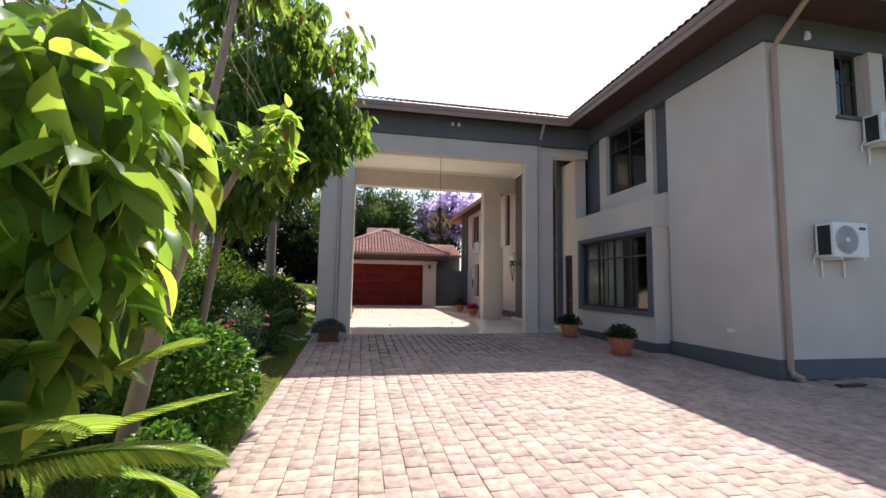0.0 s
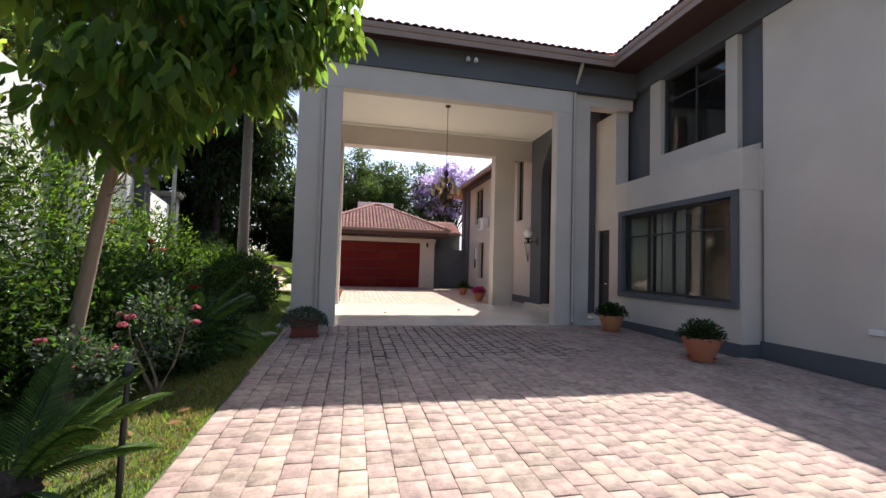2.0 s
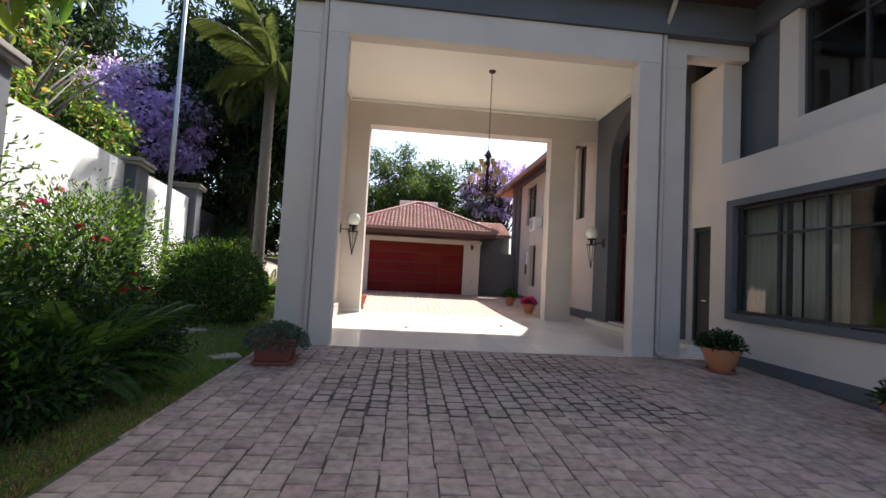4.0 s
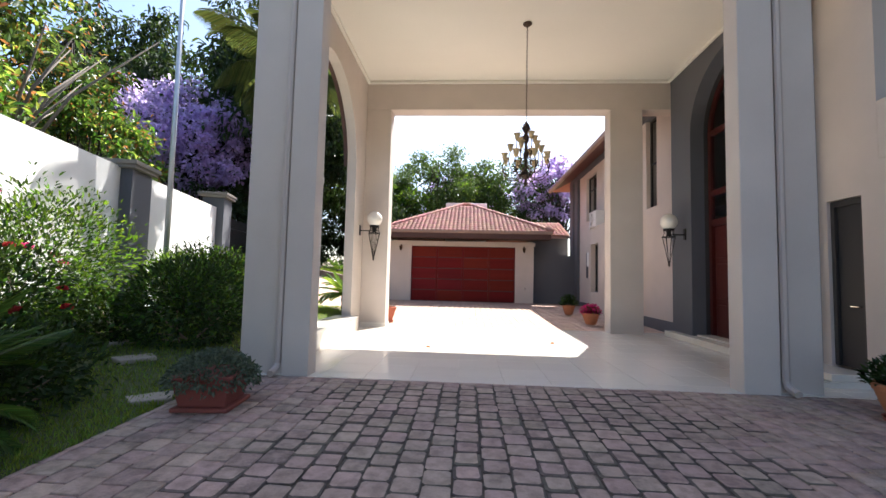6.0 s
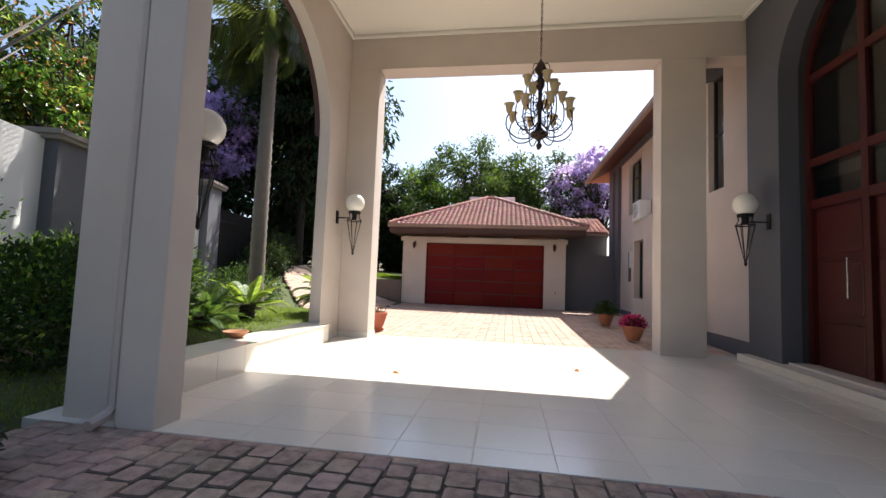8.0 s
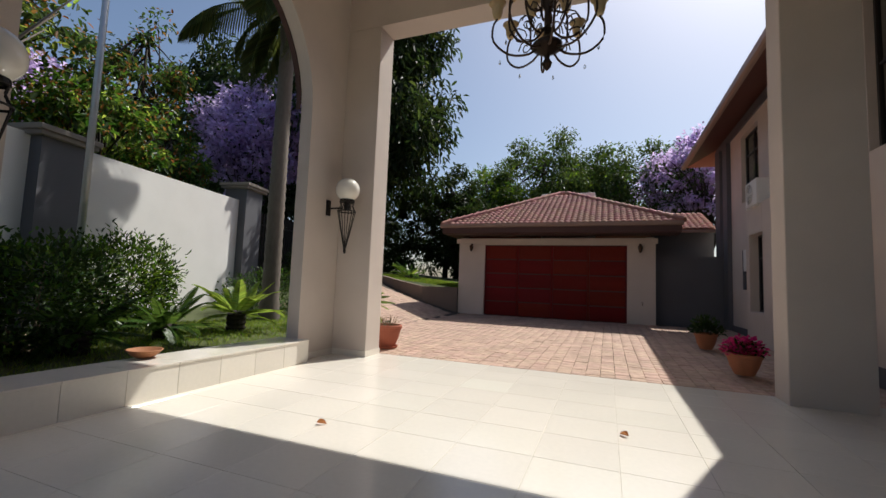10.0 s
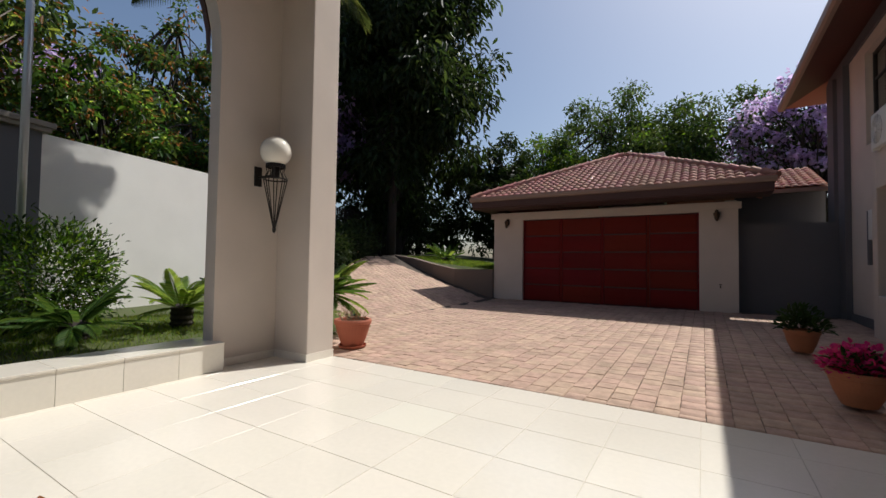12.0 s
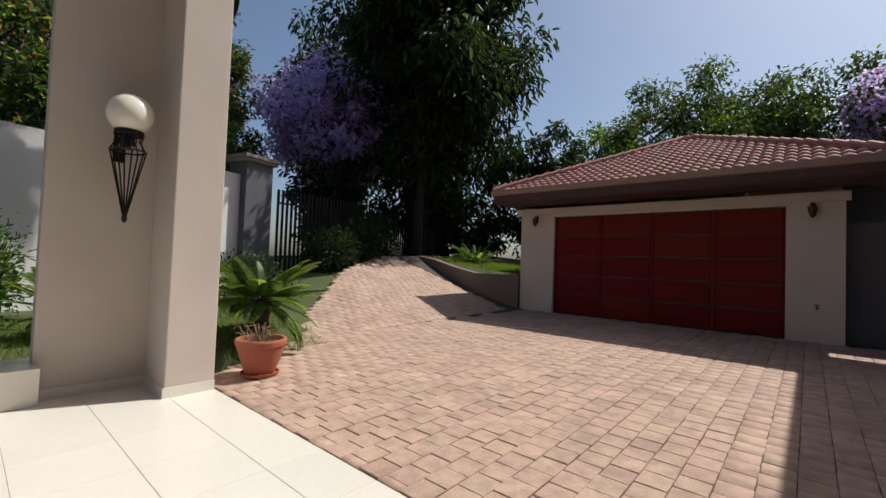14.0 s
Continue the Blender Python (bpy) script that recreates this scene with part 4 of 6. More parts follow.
# ---- air conditioners ----
def ac_unit(at, turn, w, h, d, mark=True):
    """An outdoor unit, its front to -y before the turn, on two wall brackets."""
    a = thing("air_conditioner", "white outdoor air-conditioning unit on wall brackets", "air conditioner", "outdoor units")
    a.matrix_world = pose(*at, 0, 0, turn)
    part("casing", boxes((0.0, w, -d, 0.0, 0.0, h), bevel=0.018), ACWHITE, a)
    side = part("side_grille", boxes((-0.004, 0.002, -d + 0.05, -0.05, 0.05, h - 0.05)), DARKPL, a)
    for i in range(9):
        z = 0.08 + (h - 0.16) * i / 8
        part("slat", boxes((-0.008, -0.004, -d + 0.05, -0.05, z - 0.006, z + 0.006)), DARKPL, side)
    cx, cz, r = w * 0.37, h * 0.5, h * 0.40
    bm = bmesh.new()
    n = 28
    ring = [bm.verts.new((cx + r * math.cos(2 * math.pi * i / n), -d - 0.004, cz + r * math.sin(2 * math.pi * i / n))) for i in range(n)]
    back = [bm.verts.new((v.co.x, -d + 0.01, v.co.z)) for v in ring]
    bm.faces.new(ring)
    for i in range(n):
        bm.faces.new((ring[i], ring[(i + 1) % n], back[(i + 1) % n], back[i]))
    fan = part("fan_opening", bm, mat("fan_shade", (0.22, 0.22, 0.22), 0.6, 5, 0.1, 0.0, 40), a)
    bm = bmesh.new()
    for q in (0.15, 0.3, 0.45, 0.6, 0.75, 0.9, 1.02):
        tube(bm, [(cx + q * r * math.cos(2 * math.pi * i / n), -d - 0.010, cz + q * r * math.sin(2 * math.pi * i / n)) for i in range(n + 1)], 0.005, 5)
    for i in range(10):
        t = 2 * math.pi * i / 10
        tube(bm, [(cx + 0.08 * math.cos(t), -d - 0.010, cz + 0.08 * math.sin(t)), (cx + r * math.cos(t + 0.2), -d - 0.010, cz + r * math.sin(t + 0.2))], 0.004, 4)
    part("grille", bm, ACWHITE, fan)
    part("hub", boxes((cx - 0.04, cx + 0.04, -d - 0.022, -d - 0.012, cz - 0.04, cz + 0.04), bevel=0.004), ACWHITE, fan)
    if mark:
        bm = bmesh.new()
        e = [bm.verts.new((w * 0.83 + 0.085 * math.cos(2 * math.pi * i / 24), -d - 0.003, h * 0.83 + 0.03 * math.sin(2 * math.pi * i / 24))) for i in range(24)]
        bm.faces.new(e)
        part("badge", bm, mat("navy_badge", (0.012, 0.02, 0.09), 0.5, 5, 0.02, 0.0, 40), a, "plain navy oval badge")
    for x in (0.12, w - 0.16):
        part("bracket", boxes((x, x + 0.04, -d - 0.02, 0.02, -0.045, -0.004), (x, x + 0.04, 0.0, 0.02, -0.35, -0.045)), ACWHITE, a)
    part("pipe", tube(bmesh.new(), [(0.06, -0.06, 0.10), (-0.06, -0.05, 0.08), (-0.08, -0.02, -0.05), (-0.05, 0.0, -0.12)], 0.015), ACWHITE, a)
    return a


ac_unit((8.69, 6.66, 2.06), 0, 0.79, 0.64, 0.32)
ac_unit((10.0, 6.66, 4.30), 0, 0.80, 0.58, 0.32, False)
ac_unit((7.36, 24.9, 3.42), -90, 0.85, 0.62, 0.34, False)
box_a = thing("meter_box", "white meter box with conduit on the wall", "meter box", at=(7.398, 25.95, 2.2))
part("case", boxes((-0.12, 0.0, -0.25, 0.25, -0.30, 0.30), bevel=0.015), ACWHITE, box_a)
part("conduit", tube(bmesh.new(), [(-0.04, 0.45, -0.8), (-0.04, 0.45, 0.3)], 0.05), GREY, box_a)
vent = thing("wall_vent", "small white vent hood low on the wall", "vent", at=(7.797, 7.64, 0.62))
part("hood", boxes((-0.06, 0.0, -0.09, 0.09, -0.03, 0.05), bevel=0.012), ACWHITE, vent)


# ---- plants ----
def leaf_mesh(name, pos, axis, up, length, width, material, parent=None, fold=0.18, droop=0.12, label="", fine=False):
    """Many leaves in one mesh: each has two folded blades, a pointed tip and a waist."""
    n = len(pos)
    axis = axis / np.linalg.norm(axis, axis=1, keepdims=True)
    side = np.cross(axis, up)
    side /= np.linalg.norm(side, axis=1, keepdims=True) + 1e-9
    nrm = np.cross(side, axis)
    length, width = np.broadcast_to(length, n)[:, None], np.broadcast_to(width, n)[:, None]
    if fine:
        rows = [(t, 0.5 * math.sin(math.pi * t ** 0.8) ** 0.85, fold * math.sin(math.pi * t) * 0.8, -droop * t * t * 1.6) for t in (0.0, 0.14, 0.3, 0.48, 0.66, 0.84, 1.0)]
        curl = RNG.uniform(0.3, 1.9, (n, 1))
        V = np.stack([q for t, b, c, d in rows for q in (
            pos + axis * length * t + side * width * b + nrm * length * (c * 0.5 + d * curl), pos + axis * length * t + nrm * length * d * curl, pos + axis * length * t - side * width * b + nrm * length * (c * 0.5 + d * curl))], 1)
        i = np.arange(n)[:, None] * 21
        F = np.concatenate([i + 3 * k + np.array([[a, a + 3, a + 4, a + 1]]) for k in range(6) for a in (0, 1)], 0)
        return array_part(name, V.reshape(-1, 3), F, material, parent, label, smooth=True)
    tmpl = ((0, 0, 0), (0.28, 0.42, fold * 0.6), (0.66, 0.40, fold * 0.6 - droop * 0.4), (1.0, 0.0, -droop), (0.66, -0.40, fold * 0.6 - droop * 0.4), (0.28, -0.42, fold * 0.6))
    V = np.stack([pos + axis * length * a + side * width * b + nrm * length * c for a, b, c in tmpl], 1)
    i = np.arange(n)[:, None] * 6
    F = np.concatenate([i + np.array([[0, 5, 4, 3]]), i + np.array([[0, 3, 2, 1]])], 0)
    return array_part(name, V.reshape(-1, 3), F, material, parent, label)


def unit(n, rng):
    v = rng.normal(size=(n, 3))
    return v / np.linalg.norm(v, axis=1, keepdims=True)


def limb_points(a, b, sag, rng, n=5):
    a, b = np.array(a, float), np.array(b, float)
    out = []
    wob = rng.normal(size=3) * 0.06 * np.linalg.norm(b - a)
    for i in range(n + 1):
        t = i / n
        p = a + (b - a) * t
        p = p + wob * math.sin(math.pi * t) + np.array([0, 0, -sag * math.sin(math.pi * t)])
        out.append(tuple(p))
    return out


def tree(name, label, trunk, radii, lobes, clumps, leaves, leaf, bark, seed, spread=0.5, hang=0.3, limb=0.04, start=0.45, twigs=True, fork_extra=(), fine=False):
    """A tree: a tapered trunk through points, limbs to clumps spread in lobes (centre, radii), and leaves round the clumps.
    leaf: rows of (share, material, length, width)."""
    rng = np.random.default_rng(seed)
    t = thing(name, label, "tree", at=trunk[0])
    base = np.array(trunk[0], float)
    bm = tube(bmesh.new(), [tuple(np.array(p) - base) for p in trunk], list(radii), 12)
    T = np.array(trunk, float)
    C = []
    weight = np.array([np.prod(r) for _, r in lobes]) ** 0.67
    for k, (c, r) in enumerate(lobes):
        m = max(2, int(clumps * weight[k] / weight.sum()))
        u = unit(m, rng) * (rng.uniform(0.25, 1.0, (m, 1)) ** 0.45)
        C.append(np.array(c) + u * np.array(r))
    C = np.concatenate(C)
    rmax = max(radii)
    for c in C[:: 1 if twigs else 2]:
        s = start + (1 - start) * rng.uniform()
        j = s * (len(T) - 1)
        a = T[int(j)] + (T[min(int(j) + 1, len(T) - 1)] - T[int(j)]) * (j - int(j))
        if c[2] < a[2] - 0.3 * abs(c[2]) and rng.uniform() < 0.5:
            a = T[max(int(j) - 1, 0)]
        L = np.linalg.norm(c - a)
        pts = limb_points(a - base, c - base, -0.06 * L, rng)
        r0 = min(limb * (0.5 + 0.15 * L), rmax * 0.5)
        tube(bm, pts, [r0 * (1 - 0.85 * i / 5) for i in range(6)], 6)
    for a, b, r in fork_extra:
        tube(bm, [tuple(np.array(p) - base) for p in (a, (np.array(a) + np.array(b)) / 2 + 0.03, b)], [r, r * 0.8, r * 0.55], 10)
    part("trunk", bm, bark, t, smooth=True)
    crown = None
    for share, material, length, width in leaf:
        n = int(leaves * share)
        pick = rng.integers(0, len(C), n)
        size = rng.uniform(0.5, 1.2, len(C))[pick][:, None]
        off = unit(n, rng) * (rng.uniform(0.05, 1, (n, 1)) ** 0.5) * spread * size * np.array([1, 1, 0.8])
        P = C[pick] + off - base
        ax = unit(n, rng) + off / (spread + 1e-6) * 0.8 + np.array([0, 0, -hang * 2])
        up = unit(n, rng) * 0.7 + np.array([0, 0, 1.0])
        ln = length * rng.uniform(0.6, 1.25, n)
        made = leaf_mesh("crown" if crown is None else "foliage", P, ax, up, ln, ln * width / length, material, t, droop=0.22 if fine else 0.12, fine=fine)
        crown = crown or made
    return t


def shrub(name, label, centre, radii, leaves, leaf, seed, shell=0.75, stems=6, category="shrub", hang=0.0, ragged=0.15, bloom=None, fine=False):
    """A shrub: stems from the ground and leaves that fill a lumpy body, thickest near its surface."""
    rng = np.random.default_rng(seed)
    base = np.array([centre[0], centre[1], float(ground_z(centre[0], centre[1]))])
    s = thing(name, label, category, at=tuple(base))
    c, r = np.array(centre, float) - base, np.array(radii, float)
    bm = bmesh.new()
    for _ in range(stems):
        u = unit(1, rng)[0]
        tip = c + u * r * 0.75
        tube(bm, limb_points((rng.normal() * 0.05, rng.normal() * 0.05, -0.05), tip, 0, rng, 4), [0.022, 0.018, 0.014, 0.009, 0.005], 6)
    part("stem", bm, BARK, s)
    lumps = unit(14, rng)
    done = False
    for share, material, length, width in leaf:
        n = int(leaves * share)
        u = unit(n, rng)
        lump = 1 + ragged * (np.max(u @ lumps.T, axis=1) * 2 - 1.5)
        rad = (shell + (1 - shell) * rng.uniform(size=n)) * lump + rng.normal(size=n) * ragged * 0.35
        inner = rng.uniform(size=n) < 0.22
        rad = np.where(inner, rng.uniform(0.3, 0.9, n), rad)
        P = c + u * r * rad[:, None]
        P[:, 2] = np.maximum(P[:, 2], 0.02)
        ax = u + unit(n, rng) * 0.8 + np.array([0, 0, 0.25 - hang])
        up = unit(n, rng) * 0.6 + u * 0.6 + np.array([0, 0, 0.6])
        ln = length * rng.uniform(0.6, 1.25, n)
        leaf_mesh("foliage", P, ax, up, ln, ln * width / length, material, s, fine=fine)
    if bloom:
        count, material, size = bloom
        for _ in range(count):
            u = unit(1, rng)[0]
            u[2] = abs(u[2])
            flower_head(tuple(c + u * r * 1.02), size, material, s, rng)
    return s


def flower_head(at, size, material, parent, rng):
    """A round bloom of overlapping petals."""
    n = 26
    u = unit(n, rng)
    u[:, 2] = np.abs(u[:, 2]) * 0.8 - 0.1
    P = np.array(at) + u * size * 0.18
    return leaf_mesh("bloom", P, u + np.array([0, 0, 0.35]), unit(n, rng) + np.array([0, 0, 1]), np.full(n, size * 0.55), np.full(n, size * 0.6), material, parent, fold=0.35, droop=-0.1)


def frond_data(name, arch, leaflets, leaf_len, leaf_w, material, lift=0.35, rach=0.012):
    """One feather leaf, 1 m long along +y, drooping by arch, as shared mesh data."""
    t = np.linspace(0.10, 1.0, leaflets)
    y = t * (1 - 0.12 * arch * t)
    z = 0.55 * t * (1 - 0.45 * arch * t * 1.6)
    pos, ax, up, ln = [], [], [], []
    for s in (-1, 1):
        ll = leaf_len * np.sin(np.pi * np.clip(0.16 + 0.80 * t, 0, 1)) ** 0.7
        pos.append(np.stack([np.zeros_like(t), y, z], 1))
        ax.append(np.stack([np.full_like(t, s * 1.0), 0.55 + 0.8 * t, np.full_like(t, lift) - 0.25 * arch], 1))
        up.append(np.tile([[0.0, -0.3, 1.0]], (len(t), 1)))
        ln.append(ll)
    ob = leaf_mesh(name, np.concatenate(pos), np.concatenate(ax), np.concatenate(up), np.concatenate(ln), leaf_w, material, fold=0.05, droop=0.10)
    bm = bmesh.new()
    bm.from_mesh(ob.data)
    tube(bm, [(0, 0, -0.02)] + [(0, float(a), float(b)) for a, b in zip(y[::6], z[::6])], [rach] + [rach * (1 - 0.8 * k / len(y[::6])) for k in range(len(y[::6]))], 5)
    bm.to_mesh(ob.data)
    bm.free()
    me = ob.data
    bpy.data.objects.remove(ob)
    return me


CY = [frond_data("cycad_frond", a, 44, 0.20, 0.016, FROND) for a in (0.55, 0.95, 1.35)]
CYL = [frond_data("cycad_frond_bright", a, 44, 0.20, 0.018, FRONDL) for a in (0.55, 0.95, 1.35)]
PLM = [frond_data("palm_frond", a, 46, 0.28, 0.0065, PALM, -0.5, 0.008) for a in (1.3, 1.8, 2.2)]


def cycad(at, size, count, seed, kinds=CY, stem=0.3, label="cycad with a rosette of stiff feather leaves", low=-10):
    rng = np.random.default_rng(seed)
    c = thing("cycad", label, "cycad", at=at)
    prof = [(0.13, -0.1), (0.15, 0.0)]
    for i in range(8):
        z = stem * i / 7
        prof += [(0.15 + 0.02 * (i % 2), z + 0.01)]
    prof += [(0.10, stem + 0.06), (0.0, stem + 0.09)]
    part("trunk", lathe(bmesh.new(), prof, 14), BARKD, c)
    for i in range(count):
        f = new("frond", kinds[int(rng.integers(0, 3))])
        f.parent = c
        tilt = rng.uniform(low, 50) if i % 3 else rng.uniform(35, 62)
        s = size * rng.uniform(0.8, 1.1)
        f.matrix_basis = pose(0, 0, stem) @ pose(0, 0, 0, 0, 0, 360 * i / count + rng.uniform(-14, 14)) @ pose(0, 0.06, 0, tilt - 25, rng.uniform(-15, 15), 0) @ Matrix.Diagonal((s, s, s, 1))
    return c


def palm(at, height, size, count, seed):
    rng = np.random.default_rng(seed)
    p = thing("palm_tree", "tall palm with a ringed grey trunk and drooping fronds", "palm tree", at=at)
    prof = [(0.24, -0.3)]
    n = 60
    for i in range(n):
        z = height * i / n
        prof.append(((0.205 if i % 2 else 0.19) - 0.03 * i / n + 0.05 * max(0, 1 - z / 0.6), z))
    prof += [(0.20, height), (0.16, height + 0.7), (0.05, height + 1.0), (0.0, height + 1.0)]
    part("trunk", lathe(bmesh.new(), prof, 18), BARKG, p, smooth=True)
    for i in range(count):
        f = new("frond", PLM[int(rng.integers(0, 3))])
        f.parent = p
        s = size * rng.uniform(0.85, 1.15)
        f.matrix_basis = pose(0, 0, height + 0.75) @ pose(0, 0, 0, 0, 0, 360 * i * 0.382 + rng.uniform(-10, 10)) @ pose(0, 0.05, 0, rng.uniform(-45, 50), rng.uniform(-25, 25), 0) @ Matrix.Diagonal((s, s, s, 1))
    return p


# trees along the drive
tree("leafy_tree", "young tree with a forked leaning pale trunk and bright leaves", [(-1.24, 3.58, -0.23), (-1.09, 3.54, 0.37), (-0.92, 3.50, 1.22), (-0.81, 3.50, 1.71), (-0.73, 3.56, 2.62), (-0.66, 3.64, 3.27), (-0.57, 3.74, 4.27)], [0.070, 0.064, 0.055, 0.050, 0.036, 0.028, 0.015],
     [((-0.42, 3.86, 2.59), (0.28, 0.26, 0.26)), ((-0.24, 3.99, 2.42), (0.16, 0.20, 0.14)), ((-0.52, 3.84, 4.17), (0.40, 0.40, 0.30))], 22, 420, [(0.97, LEAF_A, 0.17, 0.075), (0.03, LEAF_RUST, 0.14, 0.06)], BARK, 11, 0.17, 0.35, 0.008, 0.72,
     fork_extra=[((-0.81, 3.50, 1.67), (-0.49, 3.79, 2.47), 0.034)], fine=True)
tree("broad_leaf_tree", "low tree with large bright drooping leaves beside the drive", [(-1.66, 1.67, -0.20), (-1.59, 1.72, 0.80), (-1.46, 1.77, 1.50), (-1.26, 1.82, 2.20), (-1.06, 1.87, 2.80)], [0.06, 0.055, 0.045, 0.03, 0.015],
     [((-0.74, 1.90, 1.95), (0.42, 0.28, 0.62)), ((-0.88, 2.07, 1.40), (0.36, 0.28, 0.30)), ((-0.84, 2.72, 2.10), (0.40, 0.30, 0.55)), ((-0.98, 2.60, 1.35), (0.34, 0.26, 0.24))], 84, 1300, [(0.80, LEAF_A, 0.22, 0.10), (0.20, LEAF_B, 0.20, 0.09)], BARK, 13, 0.20, 0.5, 0.009, 0.5, fine=True)
tree("drooping_tree", "round-crowned garden tree with hanging dark green leaves", [(-2.22, 7.85, -0.30), (-2.14, 7.85, 0.63), (-1.98, 7.91, 2.01), (-1.74, 7.91, 3.15), (-1.48, 7.85, 4.71), (-1.24, 7.85, 6.03)], [0.085, 0.068, 0.060, 0.05, 0.035, 0.02],
     [((-1.54, 7.49, 3.87), (1.14, 1.44, 1.08)), ((-0.88, 7.73, 4.83), (1.32, 1.44, 1.68)), ((-1.54, 7.61, 5.55), (1.08, 1.44, 1.32)), ((-0.28, 7.61, 3.99), (0.66, 0.84, 0.72)), ((-1.42, 7.25, 2.85), (0.84, 0.78, 0.50)), ((-0.52, 7.61, 3.27), (0.48, 0.60, 0.42))], 210, 9800, [(0.88, LEAF_B, 0.21, 0.082), (0.10, LEAF_A, 0.20, 0.078), (0.02, LEAF_RUST, 0.16, 0.06)], BARK, 12, 0.34, 0.75, 0.013, 0.5, fine=True)

# planting beside the drive
shrub("clipped_bush", "ball-clipped bush with glossy green leaves", (-0.95, 4.12, 0.58), (0.51, 0.51, 0.50), 3400, [(1.0, LEAF_BUSH, 0.075, 0.044)], 21, 0.9, ragged=0.06, fine=True)
shrub("clipped_bush", "small ball-clipped bush at the edge of the drive", (-0.76, 3.22, 0.20), (0.24, 0.24, 0.36), 1300, [(1.0, LEAF_BUSH, 0.06, 0.036)], 22, 0.9, ragged=0.06, fine=True)
cycad((-1.12, 2.30, -0.15), 1.15, 26, 31, CYL, 0.82, "large cycad with bright arching feather leaves")
cycad((-1.36, 5.9, -0.1), 0.82, 24, 32, CY, 0.2)
cycad((-1.95, 10.2, -0.08), 1.2, 34, 33, CY, 0.3)
shrub("dark_shrub", "low dark shrub at the edge of the lawn", (-2.20, 11.2, 0.30), (0.75, 0.8, 0.5), 2800, [(1.0, LEAF_DARK, 0.085, 0.04)], 30, 0.6, ragged=0.3)
cycad((-2.1, 15.4, 0.25), 0.70, 24, 38, CY, 0.25)
DK = [(0.8, LEAF_DARK, 0.085, 0.040), (0.2, LEAF_BUSH, 0.08, 0.04)]
shrub("dark_shrub", "dense dark green shrub in the border", (-2.75, 9.2, 0.65), (0.9, 1.0, 0.85), 3800, DK, 23, 0.7, ragged=0.25)
shrub("dark_shrub", "dense dark green shrub in the border", (-3.05, 7.5, 0.7), (0.9, 1.0, 0.95), 3600, DK, 24, 0.7, ragged=0.25)
shrub("dark_shrub", "dark green shrub behind the roses", (-3.05, 10.6, 0.6), (0.7, 0.8, 0.8), 3400, DK, 25, 0.7, ragged=0.2)
shrub("dark_shrub", "dark green shrub beside the porch pillar", (-2.10, 13.75, 0.75), (0.85, 0.75, 0.72), 4200, DK, 26, 0.85, ragged=0.12)
shrub("dark_shrub", "dark green shrub with red flower heads", (-3.25, 11.7, 0.75), (0.9, 0.9, 0.95), 4200, DK, 27, 0.7, ragged=0.25, bloom=(9, REDP, 0.10))
shrub("dark_shrub", "dark green shrub seen through the arch", (-2.50, 15.2, 0.85), (0.75, 0.8, 0.75), 4200, DK, 28, 0.8, ragged=0.2)
shrub("dark_shrub", "low dark shrub under the young tree", (-2.35, 4.6, 0.5), (0.8, 1.1, 0.75), 2800, DK, 29, 0.7, ragged=0.25)
shrub("dark_shrub", "low dark shrub spreading behind the roses", (-1.80, 9.35, 0.28), (0.5, 0.6, 0.42), 2600, DK, 47, 0.7, ragged=0.3)
shrub("dark_shrub", "low dark shrub beside the stepping stones", (-3.2, 13.6, 0.5), (0.6, 0.5, 0.5), 2600, DK, 49, 0.7, ragged=0.3)
shrub("dark_shrub", "dark shrub under the drooping tree", (-2.45, 8.5, 0.45), (0.6, 0.6, 0.6), 2800, DK, 48, 0.7, ragged=0.3)
LM = [(0.5, LEAF_LIME, 0.09, 0.030), (0.5, LEAF_DARK, 0.09, 0.034)]
shrub("feathery_shrub", "tall feathery lime green shrub by the garden wall", (-3.75, 9.7, 1.5), (0.9, 1.6, 1.6), 9500, LM, 41, 0.6, ragged=0.35)
shrub("feathery_shrub", "feathery lime green shrub by the garden wall", (-3.95, 13.1, 1.25), (1.0, 1.3, 1.15), 8000, LM, 42, 0.6, ragged=0.35, bloom=(6, MAGENTA, 0.12))
shrub("feathery_shrub", "feathery lime green shrub near the pole", (-3.70, 16.8, 1.05), (0.95, 0.95, 0.75), 6500, LM, 43, 0.65, ragged=0.3)
shrub("feathery_shrub", "feathery lime green shrub behind the dark hedge", (-2.85, 14.6, 1.1), (0.7, 0.6, 0.55), 2600, LM, 44, 0.6, ragged=0.3)
shrub("feathery_shrub", "fine-leaved bamboo-like shrub in the border", (-3.35, 6.5, 1.7), (0.9, 1.9, 1.95), 14000, [(0.06, LEAF_LIME, 0.11, 0.028), (0.94, LEAF_DARK, 0.11, 0.036)], 45, 0.55, ragged=0.35)
RB = [(0.7, SILVER, 0.055, 0.034), (0.3, LEAF_BUSH, 0.055, 0.034)]
for c, r, s, k in (((-1.58, 8.25, 0.66), (0.38, 0.34, 0.46), 51, 6), ((-2.0, 7.55, 0.45), (0.25, 0.25, 0.26), 52, 3), ((-1.62, 7.35, 0.34), (0.22, 0.2, 0.26), 53, 3)):
    shrub("rose_bush", "rose bush with pale leaves and pink blooms", c, r, 1300, RB, s, 0.30, 3, "rose", 0.0, 0.3, (k, PINK, 0.085))
stake = thing("garden_light", "black spike garden light in the lawn", "garden light", at=(-0.92, 6.18, -0.13))
part("spike", tube(bmesh.new(), [(0, 0, -0.05), (0, 0, 0.32), (0.01, 0, 0.75)], [0.022, 0.02, 0.016]), DARKPL, stake)
